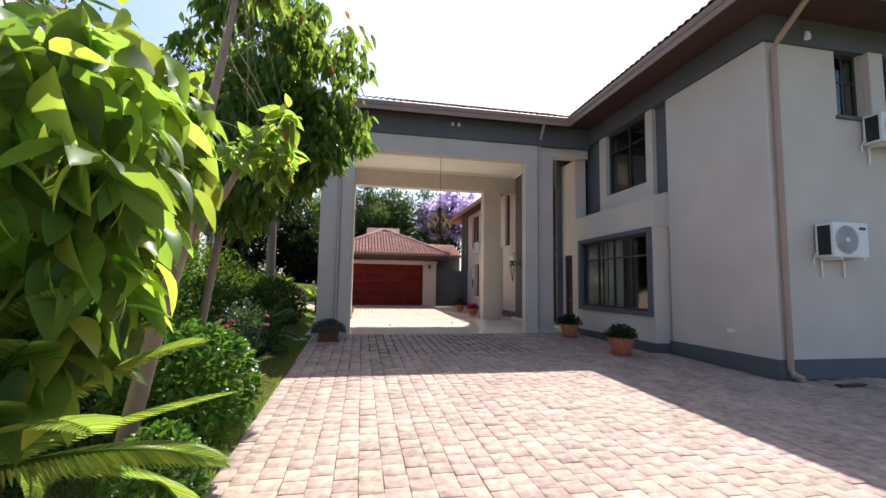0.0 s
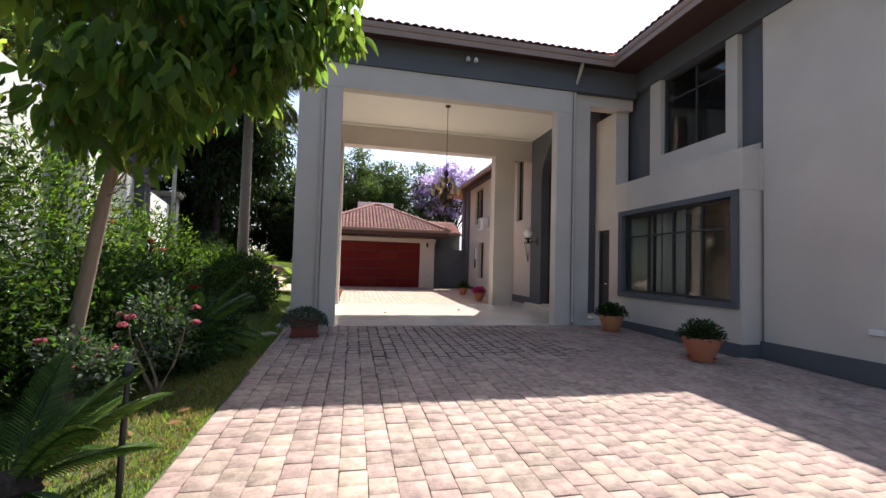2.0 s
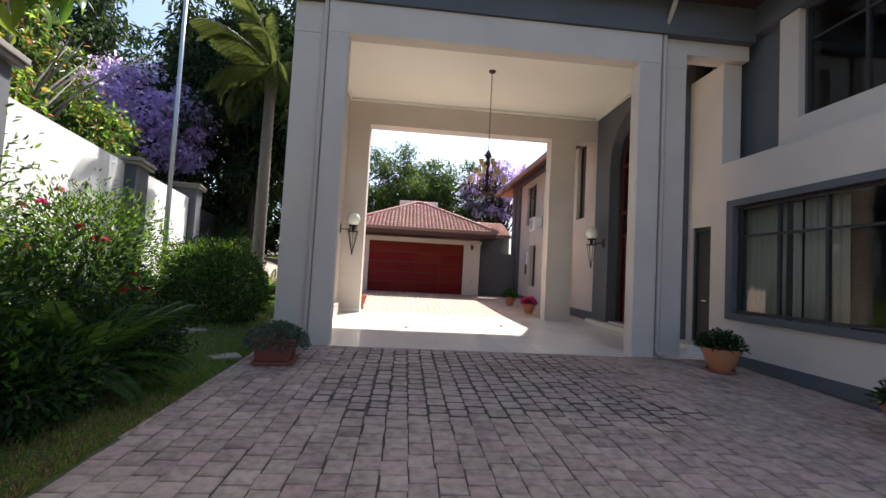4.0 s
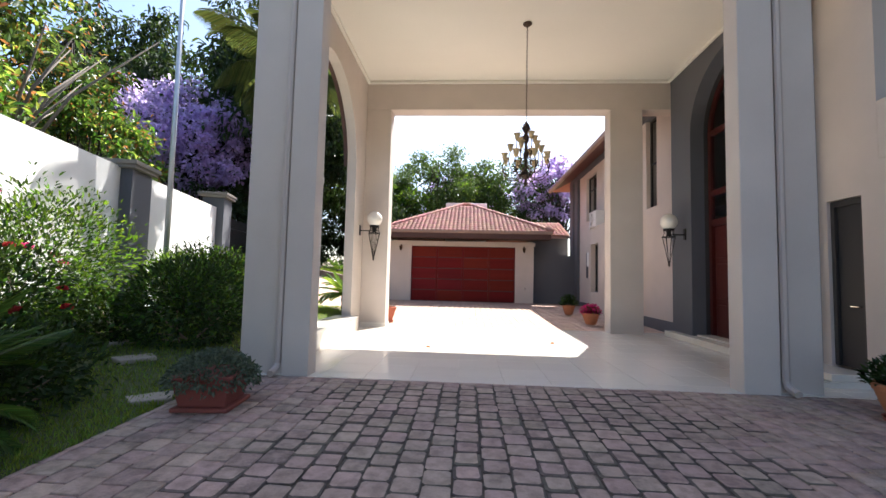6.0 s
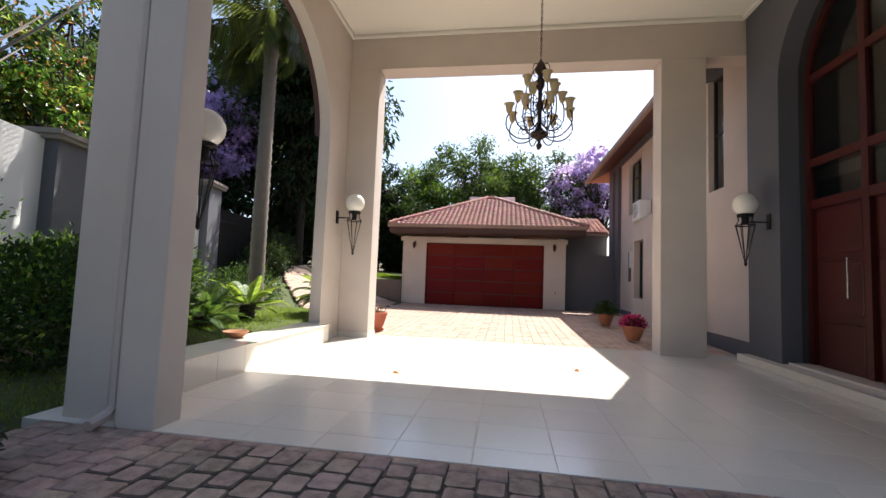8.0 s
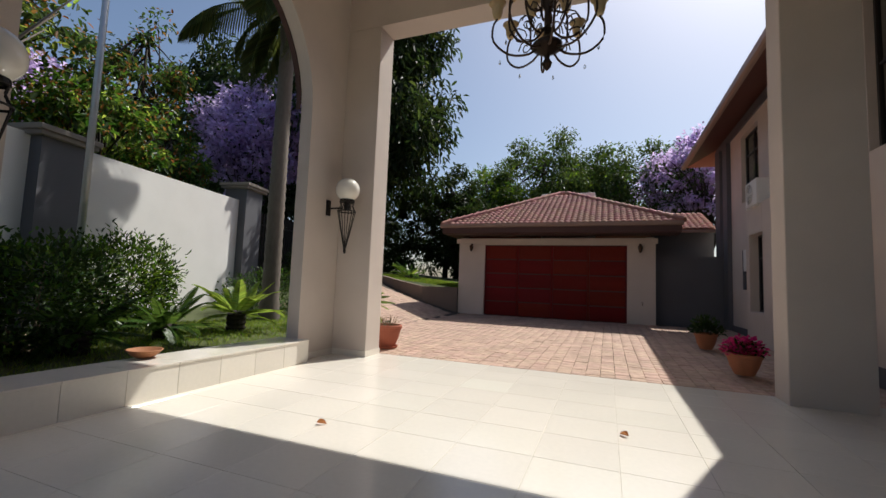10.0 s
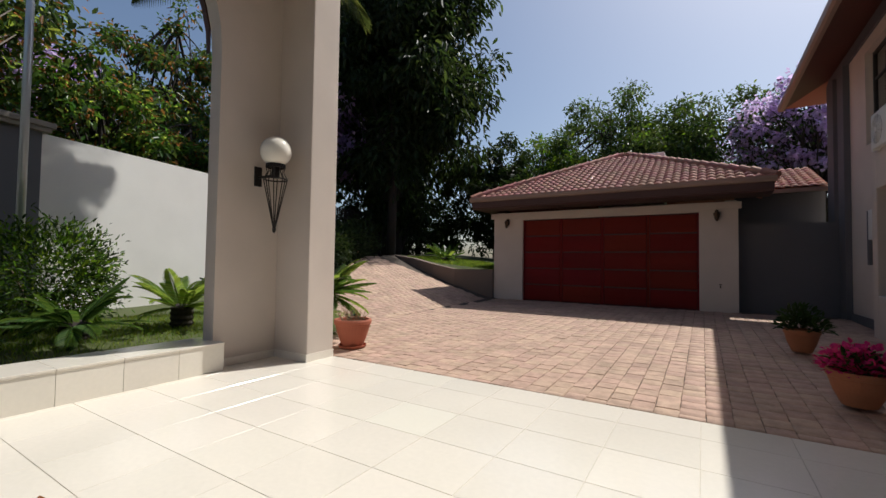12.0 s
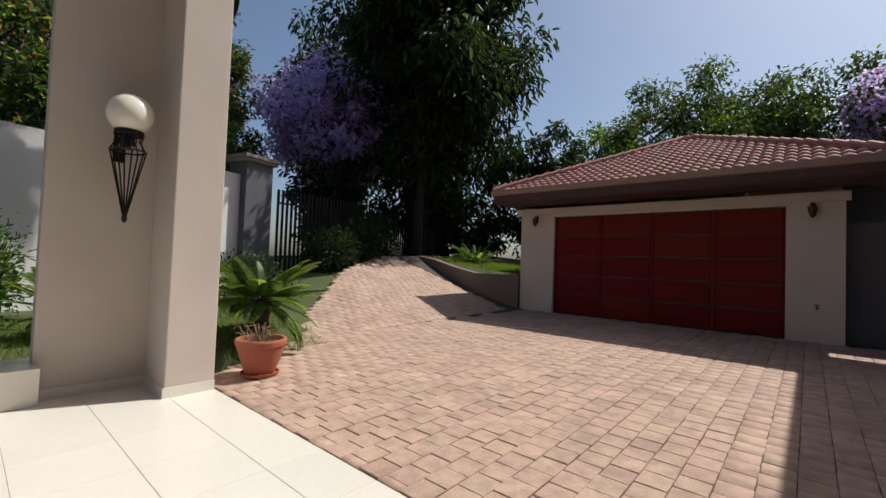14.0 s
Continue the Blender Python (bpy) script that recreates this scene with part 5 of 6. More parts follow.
part("head", lathe(bmesh.new(), [(0.0, 0.0), (0.03, 0.01), (0.035, 0.06), (0.02, 0.10), (0.0, 0.105)], 12, (0.01, 0, 0.74)), DARKPL, stake)

# garden seen through the arch
cycad((-2.5, 18.1, 0.28), 0.85, 24, 34, CYL, 0.28)
cycad((-2.45, 16.75, 0.25), 0.85, 22, 35, CY, 0.2)
cycad((-1.45, 20.0, 0.05), 1.02, 44, 36, [CY[0], CYL[1], CY[2]], 0.70, "full bright green cycad beside the paved court", -25)
cycad((-4.7, 29.6, 1.35), 0.95, 22, 37, [CY[0], CYL[1], CY[2]], 0.15)
palm((-3.55, 20.0, 0.3), 6.8, 2.9, 26, 61)
shrub("dark_shrub", "dark shrub below the palm", (-4.6, 21.0, 0.7), (1.0, 1.1, 0.7), 3000, DK, 46, 0.7, ragged=0.25)
PN = [(1.0, LEAF_PINE, 0.12, 0.05)]
for k, (x, y, r, h) in enumerate(((-5.9, 24.2, 0.8, 0.9), (-6.5, 25.5, 0.9, 1.1), (-7.1, 26.8, 0.9, 1.2))):
    shrub("dark_shrub", "dark shrub in the shade before the palisade fence", (x, y, float(ground_z(x, y)) + 0.65 * h), (r, r, h * 0.75), 2600, PN, 110 + k, 0.6, ragged=0.3)
bowl = thing("clay_bowl", "shallow red clay bowl on the garden edge", "pot", at=(-0.90, 15.42, 0.342))
part("bowl", lathe(bmesh.new(), [(0.07, 0.0), (0.11, 0.02), (0.16, 0.07), (0.175, 0.085), (0.17, 0.09), (0.155, 0.085), (0.10, 0.04), (0.0, 0.035)], 24), TERRA, bowl)
for k, (x, y) in enumerate(((-1.12, 11.85), (-2.05, 12.75), (-2.83, 13.46), (-3.75, 14.55), (-4.5, 15.3))):
    b = boxes((-0.20, 0.20, -0.15, 0.15, -0.05, 0.015), bevel=0.015)
    rng = np.random.default_rng(k)
    for v in b.verts:
        v.co.x *= 1 + 0.12 * math.sin(7 * v.co.y + k)
        v.co.y *= 1 + 0.15 * math.sin(6 * v.co.x + 2 * k)
    s = part("stepping_stone", b, STONE)
    s.matrix_world = pose(x, y, float(ground_z(x, y)) + 0.02, 0, 0, 40 + 12 * k)
    tagged(s, "irregular flat stepping stone in the grass", "stepping stone", "garden stepping stones")

# ---- pots ----
def pot(at, r, h, label, plant, seed, saucer=True):
    rng = np.random.default_rng(seed)
    p = thing("plant_pot", label, "plant pot", "terracotta pots", at=at)
    part("body", lathe(bmesh.new(), [(r * 0.55, 0.03), (r * 0.62, 0.06), (r * 0.82, h * 0.45), (r * 0.97, h * 0.78), (r * 0.97, h * 0.82), (r * 1.04, h * 0.84), (r * 1.06, h * 0.95), (r * 1.03, h), (r * 0.92, h), (r * 0.90, h * 0.88), (0.0, h * 0.86)], 32), TERRA, p, smooth=False)
    if saucer:
        part("saucer", lathe(bmesh.new(), [(r * 0.60, 0.0), (r * 0.74, 0.015), (r * 0.80, 0.055), (r * 0.76, 0.055), (r * 0.70, 0.025), (0.0, 0.02)], 28), TERRA, p)
    part("soil", lathe(bmesh.new(), [(r * 0.90, h * 0.88), (r * 0.5, h * 0.90), (0.0, h * 0.91)], 20), SOIL, p)
    for share, material, n, size, w, rad, lift in plant:
        u = unit(n, rng)
        u[:, 2] = np.abs(u[:, 2])
        P = np.array([0, 0, h * 0.95]) + u * np.array([rad, rad, lift]) * rng.uniform(0.35, 1.0, (n, 1))
        leaf_mesh("plant", P, u + unit(n, rng) * 0.7 + np.array([0, 0, 0.2]), unit(n, rng) * 0.6 + np.array([0, 0, 1]), size * rng.uniform(0.7, 1.2, n), size * w, material, p)
    return p


GP = [(1, LEAF_DARK, 820, 0.075, 0.45, 0.36, 0.30), (1, SILVER, 160, 0.06, 0.5, 0.36, 0.32)]
pot((6.33, 9.20, -0.076), 0.29, 0.40, "terracotta pot with a dark leafy plant by the bay window", GP, 71)
pot((6.53, 12.05, -0.017), 0.27, 0.38, "terracotta pot with a dark leafy plant beside the porch", GP, 72)
pot((5.70, 22.7, 0.059), 0.21, 0.36, "terracotta pot with green leaves by the rear wing", [(1, LEAF_DARK, 380, 0.10, 0.45, 0.34, 0.36)], 73, False)
pot((5.70, 20.02, 0.02), 0.23, 0.35, "terracotta pot full of magenta flowers", [(1, LEAF_DARK, 220, 0.08, 0.5, 0.26, 0.22), (1, MAGENTA, 420, 0.06, 0.9, 0.30, 0.28)], 74, False)
dp = pot((-0.13, 19.42, 0.005), 0.27, 0.44, "terracotta pot with dry twigs beside the porch", [(1, SILVER, 30, 0.05, 0.4, 0.16, 0.14)], 75)
rng = np.random.default_rng(5)
bm = bmesh.new()
for i in range(34):
    a, q = rng.uniform(0, 6.28), rng.uniform(0.03, 0.15)
    p0 = (q * math.cos(a), q * math.sin(a), 0.36)
    p1 = (1.6 * q * math.cos(a) + rng.normal() * 0.03, 1.6 * q * math.sin(a) + rng.normal() * 0.03, 0.36 + rng.uniform(0.08, 0.24))
    p2 = (p1[0] + rng.normal() * 0.06, p1[1] + rng.normal() * 0.06, p1[2] + rng.uniform(-0.03, 0.07))
    tube(bm, [p0, p1, p2], [0.006, 0.005, 0.002], 4)
part("twigs", bm, mat("dry_twig", (0.30, 0.20, 0.12), 0.9, 5, 0.2, 0.2, 60), dp, "dry brown twigs")
pl = thing("planter_box", "red clay planter box with grey-green trailing plants", "planter", at=(-0.39, 11.75, -0.02))
bm = bmesh.new()
for s0, s1, z0, z1 in ((0.22, 0.27, 0.04, 0.30), (0.285, 0.285, 0.30, 0.34)):
    v = [bm.verts.new((sx * s, sy * s, z)) for z, s in ((z0, s0), (z1, s1)) for sx, sy in ((-1, -1), (1, -1), (1, 1), (-1, 1))]
    for i in range(4):
        bm.faces.new((v[i], v[(i + 1) % 4], v[4 + (i + 1) % 4], v[4 + i]))
    bm.faces.new(v[:4]), bm.faces.new(v[4:])
bmesh.ops.bevel(bm, geom=bm.edges[:], offset=0.008, segments=1, affect="EDGES")
part("box", bm, mat("red_clay", (0.23, 0.06, 0.045), 0.7, 6, 0.15, 0.2, 60, stain=0.25), pl)
part("tray", boxes((-0.27, 0.27, -0.27, 0.27, 0.0, 0.04), bevel=0.01), bpy.data.materials["red_clay"], pl)
u = unit(2300, rng)
u[:, 2] = np.abs(u[:, 2]) * 1.2 - 0.5
P = np.array([0, 0, 0.34]) + u * np.array([0.45, 0.45, 0.29]) * rng.uniform(0.62, 1.0, (2300, 1))
leaf_mesh("plant", P, u + unit(2300, rng) * 0.8, unit(2300, rng) + np.array([0, 0, 1]), 0.05 * rng.uniform(0.7, 1.2, 2300), 0.026, SILVER, pl)
pl.rotation_euler = (0, 0, 0.1)

# ---- bed and low wall beside the garage ----
bm = bmesh.new()
P = [(-6.4, 28.4, 1.62), (-5.2, 28.0, 1.50), (-4.0, 27.62, 1.28), (-3.0, 27.45, 1.12), (-1.66, 27.75, 1.12)]
for a, b in zip(P, P[1:]):
    d = Vector((b[0] - a[0], b[1] - a[1], 0)).normalized()
    o = Vector((-d.y, d.x, 0)) * 0.2
    v = [bm.verts.new(Vector(q)) for q in ((a[0], a[1], -0.2), (b[0], b[1], -0.2), b, a)]
    w = [bm.verts.new(Vector(q) + o) for q in ((a[0], a[1], -0.2), (b[0], b[1], -0.2), b, a)]
    for f in ((v[0], v[1], v[2], v[3]), (w[3], w[2], w[1], w[0]), (v[3], v[2], w[2], w[3]), (v[0], v[3], w[3], w[0]), (v[1], w[1], w[2], v[2])):
        bm.faces.new(f)
tagged(part("retaining_wall", bm, mat("brown_plaster", (0.20, 0.15, 0.12), 0.9, 5, 0.1, 0.2, 60)), "low plastered retaining wall of the raised bed", "wall", kind="structure")
bm = bmesh.new()
v = [bm.verts.new(p) for p in ((-6.3, 28.5, 1.55), (-5.2, 28.15, 1.43), (-4.0, 27.8, 1.20), (-3.0, 27.62, 1.05), (-1.66, 27.9, 1.05), (-1.66, 36, 1.3), (-9, 36, 1.9))]
bm.faces.new(v)
tagged(part("raised_bed", bm, TURF), "raised bed with grass beside the garage", "flower bed", kind="structure")


# ---- trees beyond the walls ----
def big(name, label, x, y, top, r, seed, leaf, n=6500, bark=BARKD, low=2.5, clumps=70, trunk_r=0.25, z0=0.0, lobes=None, spread=None, hang=0.2, start=0.3):
    lobes = lobes or [((x, y, (top + low) / 2), (r, r, (top - low) / 2)), ((x + 0.5 * r, y - 0.3 * r, low + 0.45 * (top - low)), (0.6 * r, 0.6 * r, 0.3 * (top - low))), ((x - 0.5 * r, y + 0.2 * r, low + 0.5 * (top - low)), (0.6 * r, 0.6 * r, 0.35 * (top - low)))]
    return tree(name, label, [(x, y, z0 - 0.5), (x + 0.1, y, z0 + (top - z0) * 0.3), (x - 0.1, y + 0.1, z0 + (top - z0) * 0.6), (x, y, z0 + (top - z0) * 0.92)], [trunk_r, trunk_r * 0.8, trunk_r * 0.5, trunk_r * 0.12], lobes, clumps, n, leaf, bark, seed, spread or r * 0.28, hang, 0.05, start)


FARL = [(0.88, LEAF_FAR, 0.24, 0.12), (0.12, LEAF_LIME, 0.22, 0.11)]
big("tall_dark_tree", "tall dark evergreen tree behind the fence", -8.7, 31.0, 19.0, 4.6, 81, [(0.9, LEAF_PINE, 0.42, 0.14), (0.1, LEAF_FAR, 0.40, 0.15)], 30000, BARKD, 3.5, 150, 0.55, 0.8, hang=0.5)
big("tall_dark_tree", "dark evergreen tree behind the fence", -12.5, 34.0, 17.0, 4.5, 82, [(1.0, LEAF_PINE, 0.36, 0.12)], 14000, BARKD, 3.0, 100, 0.5, 0.8, hang=0.5)
big("dark_undergrowth_tree", "dark small tree under the tall ones", -5.6, 36.5, 8.5, 3.0, 83, [(1.0, LEAF_PINE, 0.30, 0.13)], 11000, BARKD, 1.0, 60, 0.2, 0.8)
big("dark_undergrowth_tree", "dark small tree along the fence", -10.6, 27.5, 6.0, 2.2, 84, [(1.0, LEAF_PINE, 0.26, 0.12)], 7000, BARKD, 0.8, 60, 0.2, 0.5)
big("broad_tree", "broad green tree behind the garage", -0.6, 43.5, 12.4, 4.6, 85, FARL, 30000, clumps=110, low=3.0)
big("broad_tree", "broad green tree behind the garage", 5.0, 44.5, 11.8, 4.4, 86, FARL, 28000, clumps=100, low=3.0)
big("lime_tree", "bright green tree behind the garage", -4.3, 41.0, 9.6, 3.0, 87, [(0.6, LEAF_LIME, 0.30, 0.14), (0.4, LEAF_FAR, 0.3, 0.14)], 8000, clumps=70, low=2.5)
JL = [(0.93, JACA, 0.24, 0.17), (0.07, LEAF_FAR, 0.2, 0.12)]
big("jacaranda_tree", "jacaranda in full purple blossom behind the roofs", 9.3, 41.5, 11.2, 3.4, 91, JL, 9500, low=5.2, clumps=150, spread=0.6)
big("jacaranda_tree", "jacaranda in full purple blossom beyond the garden wall", -12.8, 28.6, 11.2, 3.5, 92, JL, 17000, low=4.2, clumps=190, spread=0.75)
big("tall_dark_tree", "tall dark evergreen far beyond the jacarandas", -22.5, 36.5, 21.0, 5.5, 105, [(0.9, LEAF_PINE, 0.50, 0.2), (0.1, LEAF_FAR, 0.5, 0.2)], 16000, BARKD, 3.5, 130, 0.5, 0.5, hang=0.5)
big("jacaranda_tree", "tall jacaranda in blossom far beyond the garden wall", -17.5, 33.5, 13.6, 3.4, 104, JL, 11000, low=7.0, clumps=110, spread=0.9)
big("tall_dark_tree", "tall dark tree beside the palisade fence", -7.3, 29.2, 15.0, 2.7, 93, [(0.9, LEAF_PINE, 0.30, 0.11), (0.1, LEAF_FAR, 0.3, 0.12)], 15000, BARKD, 7.0, 110, 0.22, 0.5, hang=0.5, start=0.6)
big("dark_undergrowth_tree", "dark small tree beside the garage", -3.4, 38.0, 6.2, 2.6, 101, [(1.0, LEAF_PINE, 0.28, 0.13)], 8000, BARKD, 0.8, 70, 0.2, 0.8)
big("dark_undergrowth_tree", "dark small tree behind the fence", -9.6, 34.5, 6.5, 2.8, 102, [(1.0, LEAF_PINE, 0.28, 0.13)], 8000, BARKD, 0.8, 70, 0.2, 0.8)
big("jacaranda_tree", "distant jacaranda behind the green trees", 1.5, 52.0, 12.6, 4.2, 94, JL, 7000, low=6.0, clumps=80, spread=0.9)
big("jacaranda_tree", "distant jacaranda over the street wall", -15.5, 19.5, 9.0, 3.0, 95, JL, 7000, low=4.0, clumps=80, spread=0.8)
MX = [(0.42, LEAF_BUSH, 0.20, 0.10), (0.14, LEAF_SUN, 0.20, 0.08), (0.30, LEAF_FAR, 0.22, 0.10), (0.14, LEAF_RUST, 0.18, 0.08)]
big("mixed_tree", "green tree with rust-coloured new leaves beyond the wall", -9.7, 19.4, 6.7, 2.2, 96, MX, 9000, low=2.8, clumps=90)
big("mixed_tree", "green tree with rust-coloured leaves beyond the wall", -14.6, 23.6, 12.5, 2.6, 97, [(0.6, LEAF_FAR, 0.24, 0.12), (0.2, LEAF_RUST, 0.2, 0.1), (0.2, LEAF_BUSH, 0.22, 0.1)], 11000, low=2.8, clumps=90)
big("mixed_tree", "leafy green tree beyond the garden wall", -8.6, 14.6, 6.3, 2.0, 98, [(0.25, LEAF_SUN, 0.20, 0.09), (0.6, LEAF_BUSH, 0.2, 0.1), (0.15, LEAF_RUST, 0.2, 0.1)], 7000, low=2.5, clumps=70)
big("mixed_tree", "tall green tree beyond the garden wall", -11.5, 16.5, 11.5, 3.0, 99, [(0.18, LEAF_SUN, 0.26, 0.12), (0.66, LEAF_FAR, 0.26, 0.12), (0.16, LEAF_RUST, 0.24, 0.1)], 9000, low=3.5, clumps=90)
big("mixed_tree", "green tree beyond the street end of the wall", -8.0, 8.5, 7.5, 2.6, 100, FARL, 7000, low=2.5, clumps=70)
big("mixed_tree", "slim green and rust-coloured tree behind the wall pier", -10.7, 22.3, 6.6, 1.5, 103, MX, 6000, low=2.4, clumps=60)
# bare-stemmed tree above the wall
rng = np.random.default_rng(17)
bare = thing("bare_tree", "nearly bare tree with long pale upright stems", "tree", at=(-7.6, 15.6, -0.2))
bm = tube(bmesh.new(), [(0, 0, 0), (0.05, 0, 2.0), (0, 0.05, 4.2)], [0.13, 0.11, 0.09], 10)
for i in range(22):
    a, q = rng.uniform(0, 6.28), rng.uniform(0.8, 2.6)
    h = rng.uniform(1.5, 4.2)
    s = (0.0, 0.02, rng.uniform(3.2, 4.2))
    tube(bm, [s, (0.4 * q * math.cos(a), 0.4 * q * math.sin(a), s[2] + 0.55 * h), (q * math.cos(a), q * math.sin(a), s[2] + h)], [0.045, 0.032, 0.010], 6)
part("trunk", bm, BARKG, bare, smooth=True)


# ---- roof tiles of the garage and the visible eaves ----
def tile_mesh(w, l):
    """A curved clay roof tile, 1 piece, laid up the slope along +y."""
    bm = bmesh.new()
    n = 7
    a, b = [], []
    for i in range(n):
        s = i / (n - 1)
        x = (s - 0.5) * w * 1.06
        z = 0.045 * math.sin(math.pi * s)
        a.append((x, 0.0, z + 0.028)), b.append((x, l * 1.12, z + 0.004))
    va, vb, vc = [bm.verts.new(p) for p in a], [bm.verts.new(p) for p in b], [bm.verts.new((p[0], p[1], p[2] - 0.02)) for p in a]
    for i in range(n - 1):
        bm.faces.new((va[i], va[i + 1], vb[i + 1], vb[i]))
        bm.faces.new((vc[i], vc[i + 1], va[i + 1], va[i]))
    me = bpy.data.meshes.new("roof_tile")
    bm.to_mesh(me)
    bm.free()
    me.materials.append(ROOF)
    me.polygons.foreach_set("use_smooth", [True] * len(me.polygons))
    return me


def lay_tiles(parent, origin, along, up, width, rows_len, inside, limit, tw=0.20, tl=0.30):
    """Rows of tiles over a slope; the first ones are objects, the rest one mesh."""
    along, up = Vector(along).normalized(), Vector(up).normalized()
    nrm = along.cross(up).normalized()
    R = Matrix((along, up, nrm)).transposed().to_4x4()
    me = tile_mesh(tw, tl)
    rest, made = [], 0
    nr, nc = int(rows_len / tl), int(width / tw)
    for r in range(nr):
        for c in range(nc):
            u, v = (c + 0.5) * tw, r * tl
            if not inside(u, v + tl * 0.5):
                continue
            M = Matrix.Translation(Vector(origin) + along * u + up * v + nrm * 0.01) @ R
            if made < limit:
                o = new("roof_tile", me)
                o.parent = parent
                o.matrix_basis = M
                made += 1
            else:
                rest.append(M)
    if rest:
        src = np.array([v.co[:] for v in me.vertices])
        fac = np.array([p.vertices[:] for p in me.polygons])
        V = np.concatenate([src @ np.array(M.to_3x3()).T + np.array(M.translation) for M in rest])
        F = np.concatenate([fac + i * len(src) for i in range(len(rest))])
        o = array_part("roof_tiles", V, F, ROOFS, parent, smooth=True)
        o["kind"] = "stuff"


def hip_caps(parent, a, b, n):
    a, b = Vector(a), Vector(b)
    d = b - a
    for i in range(n):
        p, q = a + d * (i / n), a + d * ((i + 1.15) / n)
        part("ridge_tile", tube(bmesh.new(), [p + Vector((0, 0, 0.05)), q + Vector((0, 0, 0.075))], [0.085, 0.10], 10), ROOF, parent)


SL = Vector((0, APEX_A.y - 26.97, APEX_A.z - 3.42))
lay_tiles(garage, (-2.05, 26.92, 3.42), (1, 0, 0), SL, 8.0, SL.length, lambda u, v: 3.8 * v / SL.length - 0.05 < u < 8.0 - 3.8 * v / SL.length + 0.05, 290)
SW = Vector((APEX_A.x + 2.05, 0, APEX_A.z - 3.42))
lay_tiles(garage, (-2.05, 35.6, 3.42), (0, -1, 0), SW, 8.6, SW.length, lambda u, v: 4.3 * v / SW.length < u < 8.6 - 4.35 * v / SW.length, 0)
hip_caps(garage, (-2.07, 26.95, 3.44), APEX_A, 18)
hip_caps(garage, (5.97, 26.95, 3.44), APEX_B, 18)
hip_caps(garage, APEX_A, APEX_B, 2)
AS = Vector((0, 2.7, 1.05))
lay_tiles(annex, (4.2, 29.74, 3.55), (1, 0, 0), AS, 3.2, AS.length, lambda u, v: True, 0)
PS = Vector((0, 3.3, 1.55))
lay_tiles(house, (-1.2, PE - 0.06, EAVE_Z + 0.01), (1, 0, 0), PS, 8.1, PS.length * 0.5, lambda u, v: u > 0.97 * v, 0)
WS = Vector((4.2, 0, 2.0))
lay_tiles(house, (EX - 0.06, PE, EAVE_Z + 0.01), (0, -1, 0), WS, 6.7, WS.length * 0.4, lambda u, v: u < 6.7 - v, 0)
RS = Vector((4, 0, 1.95))
lay_tiles(house, (RE + 0.04, 30.3, 6.07), (0, -1, 0), RS, 11.4, RS.length * 0.5, lambda u, v: u > v, 0)

# ---- grass ----
def grass(name, label, n, area, h, seed):
    rng = np.random.default_rng(seed)
    P = area(rng.uniform(size=(n, 2)))
    P = np.c_[P, ground_z(P[:, 0], P[:, 1]) - 0.005]
    ax = rng.normal(size=(n, 3)) * 0.45 + np.array([0, 0, 1.0])
    ln = h * rng.uniform(0.5, 1.3, n)
    g = leaf_mesh(name, P, ax, unit(n, rng), ln, ln * 0.16, GRASS, fold=0.0, droop=0.15)
    return tagged(g, label, "grass", kind="stuff")


grass("grass", "short green lawn strip along the drive", 26000, lambda r: np.stack([edge_x(r[:, 1] * 9.5 + 3.2) - 0.02 - 1.5 * r[:, 0] ** 1.3, r[:, 1] * 9.5 + 3.2], 1), 0.055, 1)
grass("grass", "mown lawn inside the arch", 26000, lambda r: np.stack([-1.1 - 3.2 * r[:, 0], 12.6 + 8.4 * r[:, 1]], 1), 0.06, 2)
rng = np.random.default_rng(3)
n = 9000
gxy = np.stack([rng.uniform(-6.0, -1.7, n), rng.uniform(28.3, 31.5, n)], 1)
tagged(leaf_mesh("grass", np.c_[gxy, 1.05 + 0.10 * np.clip(-1.66 - gxy[:, 0], 0, 5) + 0.02 * (gxy[:, 1] - 28)], rng.normal(size=(n, 3)) * 0.4 + np.array([0, 0, 1]), unit(n, rng), 0.12 * rng.uniform(0.5, 1.3, n), 0.016, GRASS, fold=0, droop=0.15), "bright grass on the raised bed", "grass", kind="stuff")
n = 5000
gxy = np.stack([edge_x(9.0) - 0.02 - 1.0 * rng.uniform(size=n) ** 1.4, rng.uniform(6.4, 10.2, n)], 1)
tagged(leaf_mesh("dry_grass", np.c_[gxy, ground_z(gxy[:, 0], gxy[:, 1]) - 0.004], rng.normal(size=(n, 3)) * 0.7 + np.array([0, 0, 0.7]), unit(n, rng), 0.06 * rng.uniform(0.5, 1.3, n), 0.010, STRAW, fold=0, droop=0.15), "patch of dry brown grass at the paving edge", "grass", kind="stuff")
drain = tagged(part("drain_grate", boxes((8.25, 8.80, 6.05, 6.15, -0.118, -0.095)), DARKPL), "narrow dark drain grate in the paving", "drain")
# fallen leaves on the porch floor
for x, y, a in ((1.40, 15.40, 20), (3.93, 16.33, 140)):
    lf = leaf_mesh("fallen_leaf", np.array([[0.0, 0, 0.012]]), np.array([[1.0, 0, 0.1]]), np.array([[0.0, 0.1, 1]]), 0.095, 0.04, LEAF_RUST, fold=0.5, droop=0.2)
    lf.matrix_world = pose(x, y, 0.002, 0, 0, a)
    tagged(lf, "dry brown curled leaf on the tiles", "leaf", "fallen leaves")

